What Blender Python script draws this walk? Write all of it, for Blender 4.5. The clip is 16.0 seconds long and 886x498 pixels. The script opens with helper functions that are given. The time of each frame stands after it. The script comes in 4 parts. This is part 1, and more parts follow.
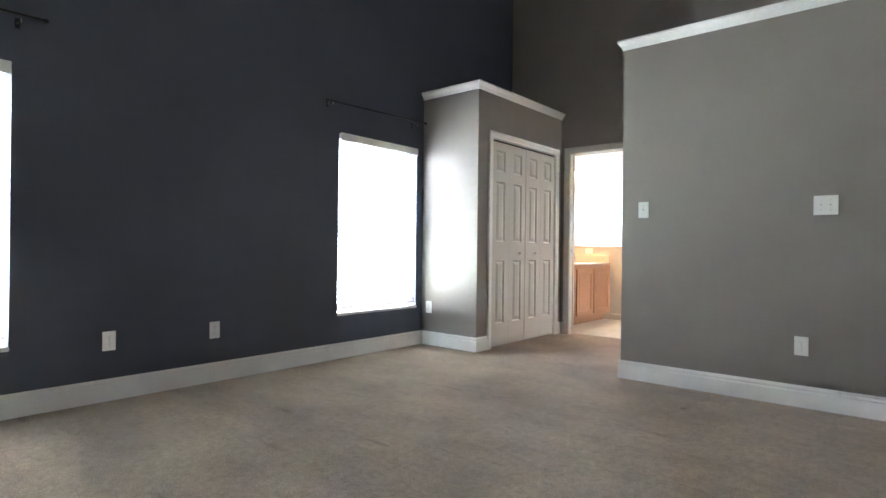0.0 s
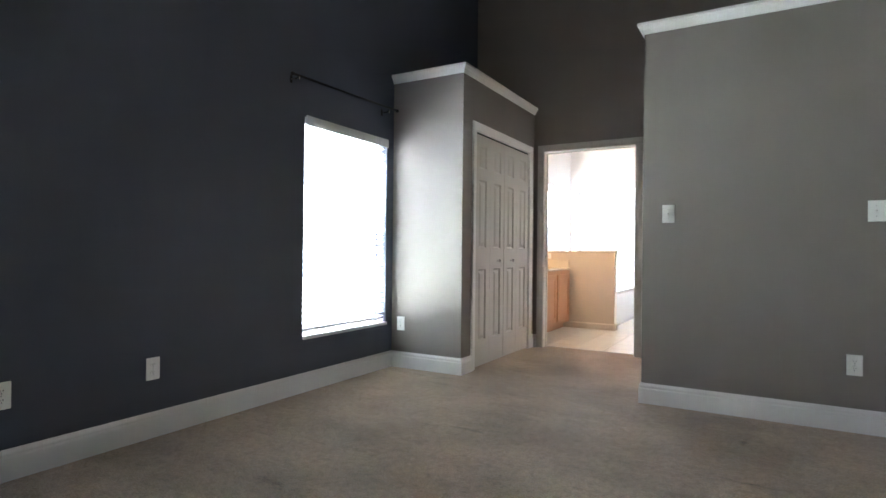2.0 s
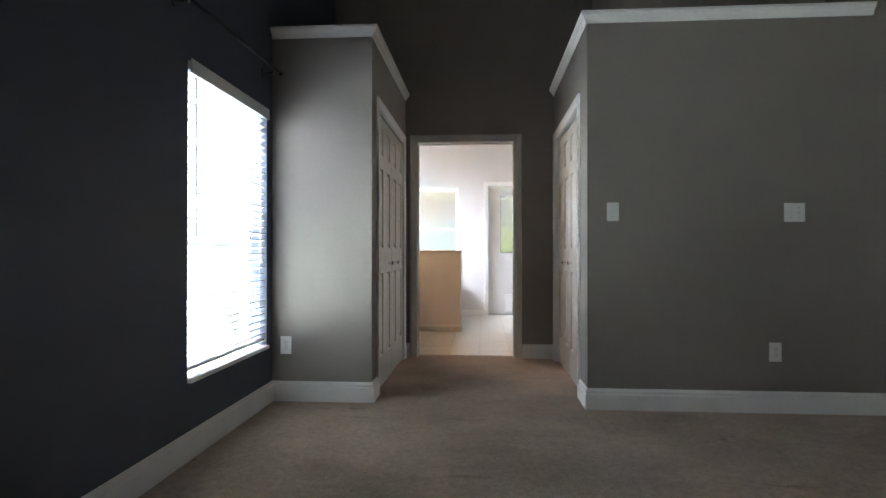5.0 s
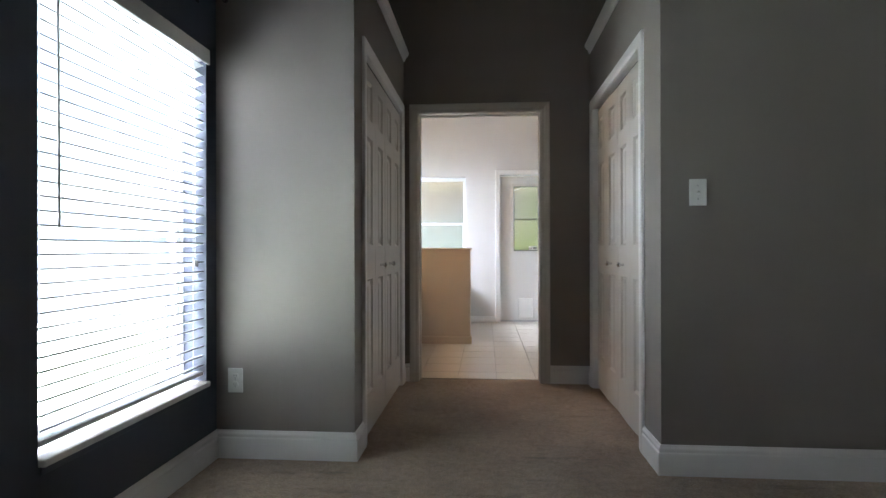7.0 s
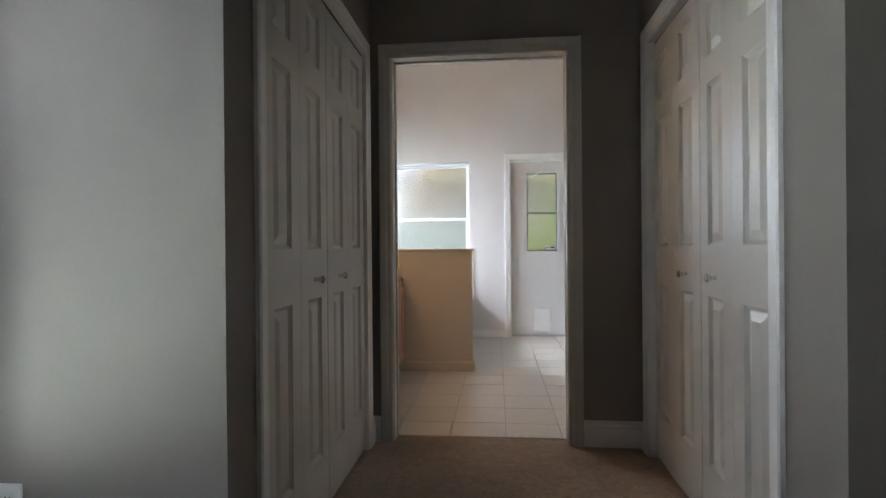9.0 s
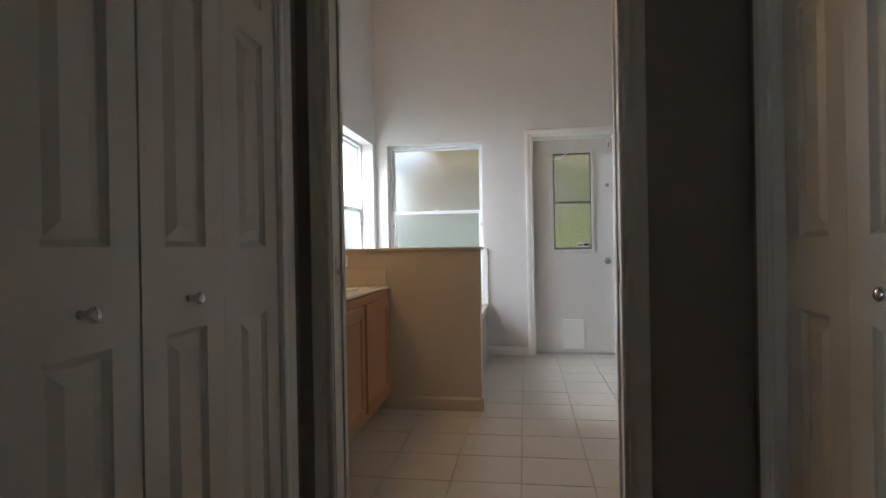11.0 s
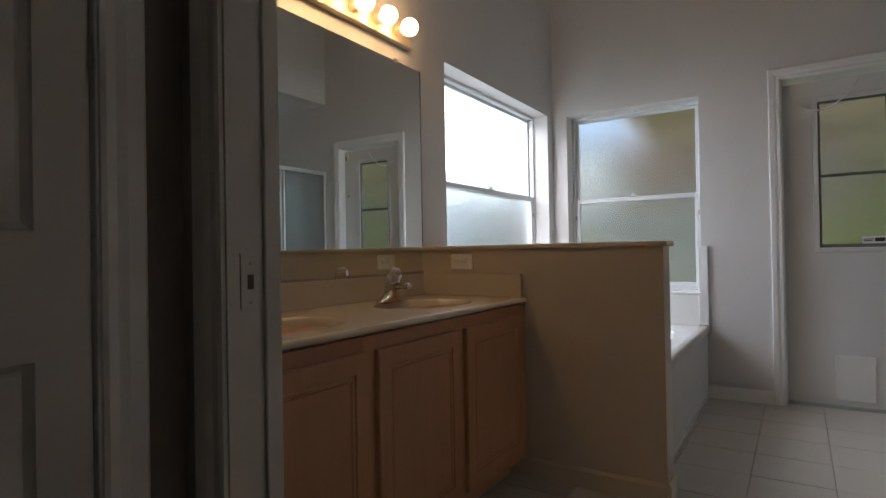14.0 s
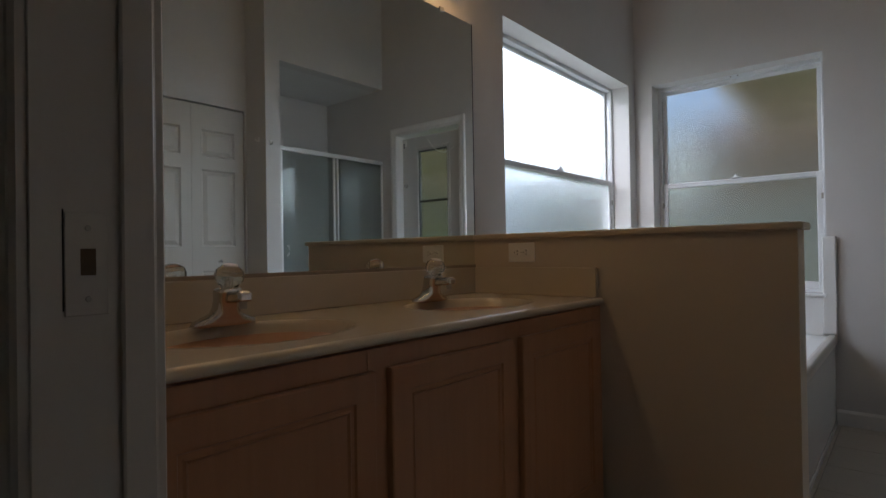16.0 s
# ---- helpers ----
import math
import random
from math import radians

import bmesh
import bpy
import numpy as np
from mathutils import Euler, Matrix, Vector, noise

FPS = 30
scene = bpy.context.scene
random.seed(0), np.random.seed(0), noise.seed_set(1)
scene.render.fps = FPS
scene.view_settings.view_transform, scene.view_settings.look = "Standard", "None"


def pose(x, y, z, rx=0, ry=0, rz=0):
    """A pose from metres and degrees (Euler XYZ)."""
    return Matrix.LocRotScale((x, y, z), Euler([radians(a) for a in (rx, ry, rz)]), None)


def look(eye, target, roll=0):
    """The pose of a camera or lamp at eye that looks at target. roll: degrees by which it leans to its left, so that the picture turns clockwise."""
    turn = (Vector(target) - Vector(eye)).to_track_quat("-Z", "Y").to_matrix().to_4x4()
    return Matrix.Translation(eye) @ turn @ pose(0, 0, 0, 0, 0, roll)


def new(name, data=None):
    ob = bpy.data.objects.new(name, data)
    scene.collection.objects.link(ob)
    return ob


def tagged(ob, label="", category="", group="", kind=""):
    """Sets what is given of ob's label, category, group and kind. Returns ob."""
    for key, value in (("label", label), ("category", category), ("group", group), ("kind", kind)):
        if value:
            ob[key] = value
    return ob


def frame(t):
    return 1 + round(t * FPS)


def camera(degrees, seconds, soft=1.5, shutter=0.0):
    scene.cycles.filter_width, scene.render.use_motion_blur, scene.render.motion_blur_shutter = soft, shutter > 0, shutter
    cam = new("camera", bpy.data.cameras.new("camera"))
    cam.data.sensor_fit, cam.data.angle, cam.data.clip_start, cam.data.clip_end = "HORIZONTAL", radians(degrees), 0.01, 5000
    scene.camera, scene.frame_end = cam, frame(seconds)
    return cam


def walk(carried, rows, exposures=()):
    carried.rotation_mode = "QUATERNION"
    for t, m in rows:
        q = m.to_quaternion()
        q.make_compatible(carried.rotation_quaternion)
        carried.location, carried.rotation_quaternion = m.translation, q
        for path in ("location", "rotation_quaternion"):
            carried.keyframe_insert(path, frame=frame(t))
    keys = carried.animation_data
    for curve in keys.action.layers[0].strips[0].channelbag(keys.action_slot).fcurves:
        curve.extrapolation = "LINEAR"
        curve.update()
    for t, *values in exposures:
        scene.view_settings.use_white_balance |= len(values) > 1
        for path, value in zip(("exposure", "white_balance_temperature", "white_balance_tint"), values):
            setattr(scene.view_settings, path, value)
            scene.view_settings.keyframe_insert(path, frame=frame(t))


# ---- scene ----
cam = camera(77.4, 16.0)
PATH = [
    (0, (1.539, 0.037, 0.954), (0.251, 1.566, 0.953), 0.7),
    (0.5, (1.331, 0.05, 0.968), (0.119, 1.641, 0.973), 0.7),
    (1, (1.075, 0.076, 0.98), (-0.018, 1.751, 0.985), 0.7),
    (1.5, (0.813, 0.144, 0.97), (-0.227, 1.853, 0.981), 0.7),
    (2, (0.586, 0.223, 0.999), (-0.417, 1.953, 1.006), 0.6),
    (2.5, (0.341, 0.233, 1.005), (-0.472, 2.061, 1.012), 0.7),
    (3, (0.113, 0.272, 0.998), (-0.525, 2.167, 1.006), 0.5),
    (3.5, (-0.147, 0.304, 0.997), (-0.615, 2.248, 1.01), 0.3),
    (4, (-0.421, 0.309, 1.005), (-0.731, 2.285, 1.02), 0.3),
    (6.5, (-0.928, 1.254, 1.003), (-1.025, 3.252, 1.009), -0.1),
    (7, (-0.894, 1.559, 1.005), (-1.048, 3.553, 1.007), -0.1),
    (7.5, (-0.89, 1.875, 1.008), (-1.043, 3.869, 1.011), -0.1),
    (8, (-0.856, 2.207, 1.021), (-1.003, 4.202, 1.02), -0.4),
    (8.5, (-0.847, 2.525, 1.025), (-1.027, 4.517, 1.021), -0.7),
    (9, (-0.85, 2.849, 1.027), (-1.045, 4.839, 1.024), -0.5),
    (11.5, (-0.771, 4.303, 1.015), (-1.098, 6.276, 1.013), -0.9),
    (12, (-0.773, 4.57, 1.024), (-1.165, 6.531, 1.028), -0.7),
    (12.5, (-0.682, 4.734, 1.022), (-1.265, 6.647, 1.033), -1.2),
    (13, (-0.62, 4.863, 1.015), (-1.423, 6.694, 1.032), -1.2),
    (13.5, (-0.615, 5.025, 1.002), (-1.563, 6.786, 1.018), -1.1),
    (14, (-0.621, 5.191, 0.987), (-1.701, 6.874, 1.003), -1.0),
    (14.5, (-0.622, 5.361, 0.97), (-1.834, 6.952, 0.988), -1.2),
    (15, (-0.665, 5.466, 0.952), (-1.963, 6.987, 0.971), -1.0),
    (15.5, (-0.749, 5.541, 0.955), (-2.046, 7.063, 0.971), -0.9),
    (16, (-0.818, 5.623, 0.947), (-2.11, 7.15, 0.964), -0.9),
]
# seconds, stops, kelvin, tint
EXPOSURES = [(0.0, 4.43, 6250, 15), (4.0, 3.18, 6250, 15), (7.0, 2.58, 6300, 14), (9.0, 2.15, 6350, 14), (11.5, 1.55, 6600, 13), (12.5, 1.42, 6650, 13), (14.5, 0.45, 6650, 15), (16.0, 0.08, 6500, 14)]
walk(cam, [(t, look(eye, target, roll)) for t, eye, target, roll in PATH], EXPOSURES)

# ---- world and light ----
world = bpy.data.worlds.new("sky")
scene.world = world
world.use_nodes = True
sky = world.node_tree.nodes.new("ShaderNodeTexSky")
sky.sky_type = "NISHITA"
sky.sun_disc = False
sky.sun_elevation = radians(64.5)
sky.sun_rotation = radians(143)
world.node_tree.links.new(sky.outputs["Color"], world.node_tree.nodes["Background"].inputs["Color"])
world.node_tree.nodes["Background"].inputs["Strength"].default_value = 0.15

sun_data = bpy.data.lights.new("sun", "SUN")
sun_data.energy, sun_data.angle, sun_data.color = 4.5, radians(0.5), (1.0, 0.95, 0.87)
sun = new("sun", sun_data)
sun.matrix_world = look((6, -8, 21), (0, 0, 0))


def window_light(name, eye, target, width, height, power, color):
    """Daylight entering an opening."""
    data = bpy.data.lights.new(name, "AREA")
    data.shape, data.size, data.size_y, data.energy, data.color = "RECTANGLE", width, height, power, color
    ob = new(name, data)
    ob.matrix_world = look(eye, target)
    return ob


window_light("daylight_side_yard", (-3.4, 1.0, 3.2), (-2.35, 1.0, 1.2), 10.0, 1.9, 690, (0.89, 0.915, 1.0))
window_light("daylight_off_the_lawn", (-3.3, 1.0, 0.15), (-1.6, 1.0, 1.35), 10.0, 1.0, 96, (0.84, 0.98, 0.91))
window_light("daylight_bath", (-3.05, 9.05, 2.3), (-1.2, 8.75, 1.8), 3.4, 1.3, 60, (0.78, 0.88, 1.0))

# ---- materials ----


def material(name, base, rough=0.6, metal=0.0, var=0.06, scale=3.0, fine=120.0, bump=0.1, dist=0.002, tint=None, spec=0.5):
    """A painted or plain surface: two scales of colour variation and a fine relief."""
    m = bpy.data.materials.new(name)
    m.use_nodes = True
    nt = m.node_tree
    b = nt.nodes["Principled BSDF"]
    b.inputs["Roughness"].default_value = rough
    b.inputs["Metallic"].default_value = metal
    b.inputs["Specular IOR Level"].default_value = spec
    geo = nt.nodes.new("ShaderNodeTexCoord")
    n1 = nt.nodes.new("ShaderNodeTexNoise")
    n1.inputs["Scale"].default_value, n1.inputs["Detail"].default_value = scale, 4
    n2 = nt.nodes.new("ShaderNodeTexNoise")
    n2.inputs["Scale"].default_value, n2.inputs["Detail"].default_value = fine, 3
    for n in (n1, n2):
        nt.links.new(geo.outputs["Object"], n.inputs["Vector"])
    mix = nt.nodes.new("ShaderNodeMix")
    mix.data_type = "RGBA"
    other = tint or tuple(c * (1 - 2.2 * var) for c in base)
    mix.inputs["A"].default_value, mix.inputs["B"].default_value = (*[min(1, c * (1 + var)) for c in base], 1), (*other, 1)
    add = nt.nodes.new("ShaderNodeMath")
    add.operation = "MULTIPLY_ADD"
    add.inputs[1].default_value = 0.35
    nt.links.new(n2.outputs["Fac"], add.inputs[0])
    half = nt.nodes.new("ShaderNodeMath")
    half.operation = "MULTIPLY"
    half.inputs[1].default_value = 0.65
    nt.links.new(n1.outputs["Fac"], half.inputs[0])
    nt.links.new(half.outputs[0], add.inputs[2])
    nt.links.new(add.outputs[0], mix.inputs["Factor"])
    nt.links.new(mix.outputs["Result"], b.inputs["Base Color"])
    if bump:
        bp = nt.nodes.new("ShaderNodeBump")
        bp.inputs["Strength"].default_value, bp.inputs["Distance"].default_value = bump, dist
        nt.links.new(n2.outputs["Fac"], bp.inputs["Height"])
        nt.links.new(bp.outputs["Normal"], b.inputs["Normal"])
    return m


TAUPE = material("taupe_wall_paint", (0.265, 0.238, 0.212), 0.72, fine=180, bump=0.12, spec=0.3)
NAVY = material("charcoal_navy_wall_paint", (0.072, 0.084, 0.115), 0.5, fine=180, bump=0.12)
BATHPAINT = material("off_white_bathroom_paint", (0.66, 0.64, 0.62), 0.5, fine=180, bump=0.1)
CREAM = material("cream_wall_paint", (0.58, 0.495, 0.385), 0.5, fine=180, bump=0.1)
# for the unseen walls only: pale so that they bounce fill light
BOUNCEWALL = material("pale_bounce_paint", (0.62, 0.59, 0.54), 0.6, fine=180, bump=0.1)
CEIL = material("ceiling_paint", (0.75, 0.74, 0.72), 0.8, fine=60, bump=0.3)
TRIM = material("white_trim_paint", (0.80, 0.785, 0.765), 0.35, var=0.03, bump=0.03)
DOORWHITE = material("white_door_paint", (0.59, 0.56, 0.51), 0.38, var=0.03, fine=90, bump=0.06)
BACKDOOR = material("white_back_door_paint", (0.68, 0.67, 0.645), 0.4, var=0.03, fine=90, bump=0.06)
CARPET = material("beige_carpet", (0.62, 0.455, 0.33), 0.95, var=0.12, scale=1.6, fine=420, bump=1.0, dist=0.012, spec=0.1)


def carpet_wear(m):
    """Pile clumps, vacuum streaks, and a few small dark stains over the carpet's colour."""
    nt = m.node_tree
    b = nt.nodes["Principled BSDF"]
    geo = nt.nodes.new("ShaderNodeTexCoord")
    colour = b.inputs["Base Color"].links[0].from_socket

    def layer(colour, scale, stretch, turn, lo, hi, dark, detail=4):
        mp = nt.nodes.new("ShaderNodeMapping")
        mp.inputs["Scale"].default_value, mp.inputs["Rotation"].default_value = stretch, (0, 0, radians(turn))
        n = nt.nodes.new("ShaderNodeTexNoise")
        n.inputs["Scale"].default_value, n.inputs["Detail"].default_value, n.inputs["Roughness"].default_value = scale, detail, 0.65
        r = nt.nodes.new("ShaderNodeMapRange")
        r.inputs["From Min"].default_value, r.inputs["From Max"].default_value = lo, hi
        r.inputs["To Min"].default_value, r.inputs["To Max"].default_value = 1.0, dark
        mul = nt.nodes.new("ShaderNodeMix")
        mul.data_type, mul.blend_type = "RGBA", "MULTIPLY"
        mul.inputs["Factor"].default_value = 1.0
        nt.links.new(geo.outputs["Object"], mp.inputs["Vector"])
        nt.links.new(mp.outputs["Vector"], n.inputs["Vector"])
        nt.links.new(n.outputs["Fac"], r.inputs["Value"])
        nt.links.new(colour, mul.inputs["A"])
        nt.links.new(r.outputs["Result"], mul.inputs["B"])
        return mul.outputs["Result"], n.outputs["Fac"]

    colour, _ = layer(colour, 1.7, (1, 1, 1), 0, 0.42, 0.64, 0.80, 6)
    colour, _ = layer(colour, 1.1, (0.8, 1.6, 1), 48, 0.44, 0.62, 0.78, 4)
    colour, _ = layer(colour, 2.2, (0.8, 4.5, 1), 38, 0.61, 0.69, 0.70, 4)
    colour, _ = layer(colour, 28.0, (1, 1, 1), 0, 0.40, 0.68, 0.74, 3)
    colour, pile = layer(colour, 110.0, (1, 1, 1), 0, 0.38, 0.66, 0.6, 3)
    colour, _ = layer(colour, 2.6, (1, 1, 1), 70, 0.74, 0.78, 0.6, 2)
    nt.links.new(colour, b.inputs["Base Color"])
    bump = [n for n in nt.nodes if n.bl_idname == "ShaderNodeBump"][0]
    nt.links.new(pile, bump.inputs["Height"])
    b.inputs["Sheen Weight"].default_value = 0.25


carpet_wear(CARPET)

CURB = material("white_tub_acrylic", (0.80, 0.80, 0.79), 0.2, var=0.02, bump=0.02)
PLASTIC = material("white_plastic", (0.78, 0.77, 0.74), 0.35, var=0.02, bump=0.0)
DARKSLOT = material("dark_slot", (0.02, 0.02, 0.02), 0.7, bump=0.0)
CHROME = material("chrome", (0.75, 0.75, 0.76), 0.12, metal=1.0, var=0.02, bump=0.0)
WORNCHROME = material("worn_chrome", (0.70, 0.70, 0.70), 0.11, metal=1.0, var=0.12, scale=25, bump=0.02)
DARKALU = material("dark_aluminium", (0.20, 0.21, 0.20), 0.45, metal=0.6, var=0.1)
AMBERPLATE = material("pale_brass_plate", (0.62, 0.50, 0.36), 0.3, metal=0.55, var=0.06)
CREAMSOCKET = material("cream_lamp_socket", (0.62, 0.54, 0.42), 0.45, var=0.04)
DARKCHANNEL = material("dull_bronze_channel", (0.34, 0.28, 0.22), 0.5, metal=0.5, var=0.1)
NICKEL = material("brushed_nickel", (0.45, 0.43, 0.40), 0.35, metal=1.0, var=0.05, bump=0.05)
BLACKMETAL = material("black_metal", (0.02, 0.02, 0.022), 0.45, metal=0.6, bump=0.05)
ALU = material("aluminium_frame", (0.55, 0.56, 0.57), 0.35, metal=0.8, var=0.06, bump=0.05)
WHITEFRAME = material("white_window_frame", (0.72, 0.73, 0.74), 0.4, var=0.04, bump=0.04)
MARBLE = material("cream_cultured_marble", (0.63, 0.55, 0.43), 0.14, var=0.06, scale=2.2, fine=14, bump=0.0)
TILE = material("cream_floor_tile", (0.55, 0.505, 0.44), 0.32, var=0.07, scale=5, fine=40, bump=0.06)
GROUT = material("grey_grout", (0.47, 0.43, 0.38), 0.9, fine=200, bump=0.2)
# tub edging darkened to taupe, its shadow side put into the colour
APRONCAP = material("shade_toned_tub_edging", (0.42, 0.39, 0.35), 0.35, var=0.05)
WALLTILE = material("white_wall_tile", (0.78, 0.78, 0.77), 0.18, var=0.02, bump=0.0)
GRASS = material("lawn", (0.11, 0.18, 0.05), 0.9, var=0.3, scale=1.2, fine=30, bump=0.4, dist=0.03)
WEATHERED = material("weathered_fence_boards", (0.14, 0.165, 0.15), 0.8, var=0.15, scale=3, fine=40)
SATINALU = material("satin_shower_frame", (0.80, 0.80, 0.80), 0.33, metal=0.9, var=0.03)
FENCE = material("pale_blue_fence", (0.46, 0.53, 0.68), 0.6, var=0.05)
PATIO = material("tan_stucco", (0.33, 0.255, 0.185), 0.8, var=0.12)
PATIOPAINT = material("tan_painted_boards", (0.66, 0.54, 0.41), 0.7, var=0.1, scale=1.5)
ROOF = material("brown_roof_shingle", (0.20, 0.15, 0.11), 0.9, var=0.2)
CONCRETE = material("concrete_slab", (0.42, 0.40, 0.37), 0.9, var=0.1)
LEAF = material("leaves", (0.17, 0.205, 0.07), 0.6, var=0.3, scale=4, bump=0.0)
BARK = material("bark", (0.16, 0.11, 0.07), 0.9, var=0.2, scale=12, fine=40, bump=0.6, dist=0.01)


def wood(name, light, dark):
    m = material(name, light, 0.42, var=0.05, scale=2.0, fine=60, bump=0.05)
    nt = m.node_tree
    b = nt.nodes["Principled BSDF"]
    geo = nt.nodes.new("ShaderNodeTexCoord")
    mp = nt.nodes.new("ShaderNodeMapping")
    mp.inputs["Scale"].default_value = (14, 14, 0.9)
    n = nt.nodes.new("ShaderNodeTexNoise")
    n.inputs["Scale"].default_value, n.inputs["Detail"].default_value, n.inputs["Distortion"].default_value = 3.2, 6, 0.6
    ramp = nt.nodes.new("ShaderNodeValToRGB")
    ramp.color_ramp.elements[0].position, ramp.color_ramp.elements[1].position = 0.35, 0.68
    ramp.color_ramp.elements[0].color, ramp.color_ramp.elements[1].color = (*dark, 1), (*light, 1)
    nt.links.new(geo.outputs["Object"], mp.inputs["Vector"])
    nt.links.new(mp.outputs["Vector"], n.inputs["Vector"])
    nt.links.new(n.outputs["Fac"], ramp.inputs["Fac"])
    nt.links.new(ramp.outputs["Color"], b.inputs["Base Color"])
    return m


OAK = wood("honey_oak", (0.455, 0.23, 0.118), (0.42, 0.208, 0.104))


def glass(name, rough, tint=(1, 1, 1), bump=0.0, scale=200.0):
    m = bpy.data.materials.new(name)
    m.use_nodes = True
    nt = m.node_tree
    b = nt.nodes["Principled BSDF"]
    b.inputs["Base Color"].default_value = (*tint, 1)
    b.inputs["Transmission Weight"].default_value = 1.0
    b.inputs["Roughness"].default_value = rough
    b.inputs["IOR"].default_value = 1.45
    if bump:
        n = nt.nodes.new("ShaderNodeTexNoise")
        n.inputs["Scale"].default_value = scale
        bp = nt.nodes.new("ShaderNodeBump")
        bp.inputs["Strength"].default_value, bp.inputs["Distance"].default_value = bump, 0.003
        nt.links.new(n.outputs["Fac"], bp.inputs["Height"])
        nt.links.new(bp.outputs["Normal"], b.inputs["Normal"])
    return m


CLEAR = glass("clear_glass", 0.0)
FROST = glass("obscure_glass", 0.24, (0.97, 0.99, 0.98), 0.35, 110)
SHOWERGLASS = glass("shower_glass", 0.05, (0.66, 0.74, 0.74))
ACRYLIC = glass("clear_acrylic", 0.05, (1.0, 0.98, 0.92), 0.1, 60)

MIRROR = bpy.data.materials.new("mirror_glass")
MIRROR.use_nodes = True
MIRROR.node_tree.nodes["Principled BSDF"].inputs["Base Color"].default_value = (0.80, 0.84, 0.81, 1)
MIRROR.node_tree.nodes["Principled BSDF"].inputs["Metallic"].default_value = 1.0
MIRROR.node_tree.nodes["Principled BSDF"].inputs["Roughness"].default_value = 0.01

BULB = bpy.data.materials.new("lit_globe_bulb")
BULB.use_nodes = True
BULB.node_tree.nodes["Principled BSDF"].inputs["Base Color"].default_value = (0.9, 0.88, 0.82, 1)
BULB.node_tree.nodes["Principled BSDF"].inputs["Emission Color"].default_value = (1.0, 0.63, 0.29, 1)
BULB.node_tree.nodes["Principled BSDF"].inputs["Emission Strength"].default_value = 12.5

# opaque, and dark grey for the shade on the white slats' unlit edges
SLATEDGE = material("opaque_shaded_slat_edge", (0.22, 0.22, 0.23), 0.5, var=0.03, bump=0.0)
SLAT = bpy.data.materials.new("white_blind_slat")
SLAT.use_nodes = True
nt = SLAT.node_tree
tr = nt.nodes.new("ShaderNodeBsdfTranslucent")
tr.inputs["Color"].default_value = (0.80, 0.83, 0.85, 1)
mx = nt.nodes.new("ShaderNodeMixShader")
mx.inputs["Fac"].default_value = 0.015
nt.nodes["Principled BSDF"].inputs["Base Color"].default_value = (0.64, 0.67, 0.69, 1)
nt.nodes["Principled BSDF"].inputs["Roughness"].default_value = 0.35
nt.links.new(nt.nodes["Principled BSDF"].outputs["BSDF"], mx.inputs[1])
nt.links.new(tr.outputs["BSDF"], mx.inputs[2])
nt.links.new(mx.outputs["Shader"], nt.nodes["Material Output"].inputs["Surface"])

# ---- helpers ----


def part(name, bm, mat, parent=None, label="", smooth=False):
    """One mesh object out of a bmesh, under a parent."""
    mesh = bpy.data.meshes.new(name)
    bmesh.ops.recalc_face_normals(bm, faces=bm.faces)
    bm.to_mesh(mesh)
    bm.free()
    for one in mat if isinstance(mat, (list, tuple)) else [mat]:
        mesh.materials.append(one)
    if smooth:
        for p in mesh.polygons:
            p.use_smooth = True
    ob = new(name, mesh)
    if parent is not None:
        ob.parent = parent
    if label:
        tagged(ob, label)
    return ob


def empty(name, place, label="", category="", group="", kind="", rz=0):
    ob = new(name)
    ob.empty_display_size = 0.1
    ob.matrix_world = pose(*place, 0, 0, rz)
    return tagged(ob, label, category, group, kind)


def add_box(bm, lo, hi, bevel=0.0, seg=1):
    """A box from corner to corner, its edges eased by bevel."""
    lo, hi = Vector(lo), Vector(hi)
    made = bmesh.ops.create_cube(bm, size=1.0)["verts"]
    for v in made:
        v.co = Vector([(lo[i] + hi[i]) / 2 + v.co[i] * (hi[i] - lo[i]) for i in range(3)])
    if bevel:
        edges = list({e for v in made for e in v.link_edges})
        bmesh.ops.bevel(bm, geom=edges, offset=bevel, segments=seg, profile=0.5, affect="EDGES")
    return bm


def box(lo, hi, bevel=0.0, seg=1):
    return add_box(bmesh.new(), lo, hi, bevel, seg)


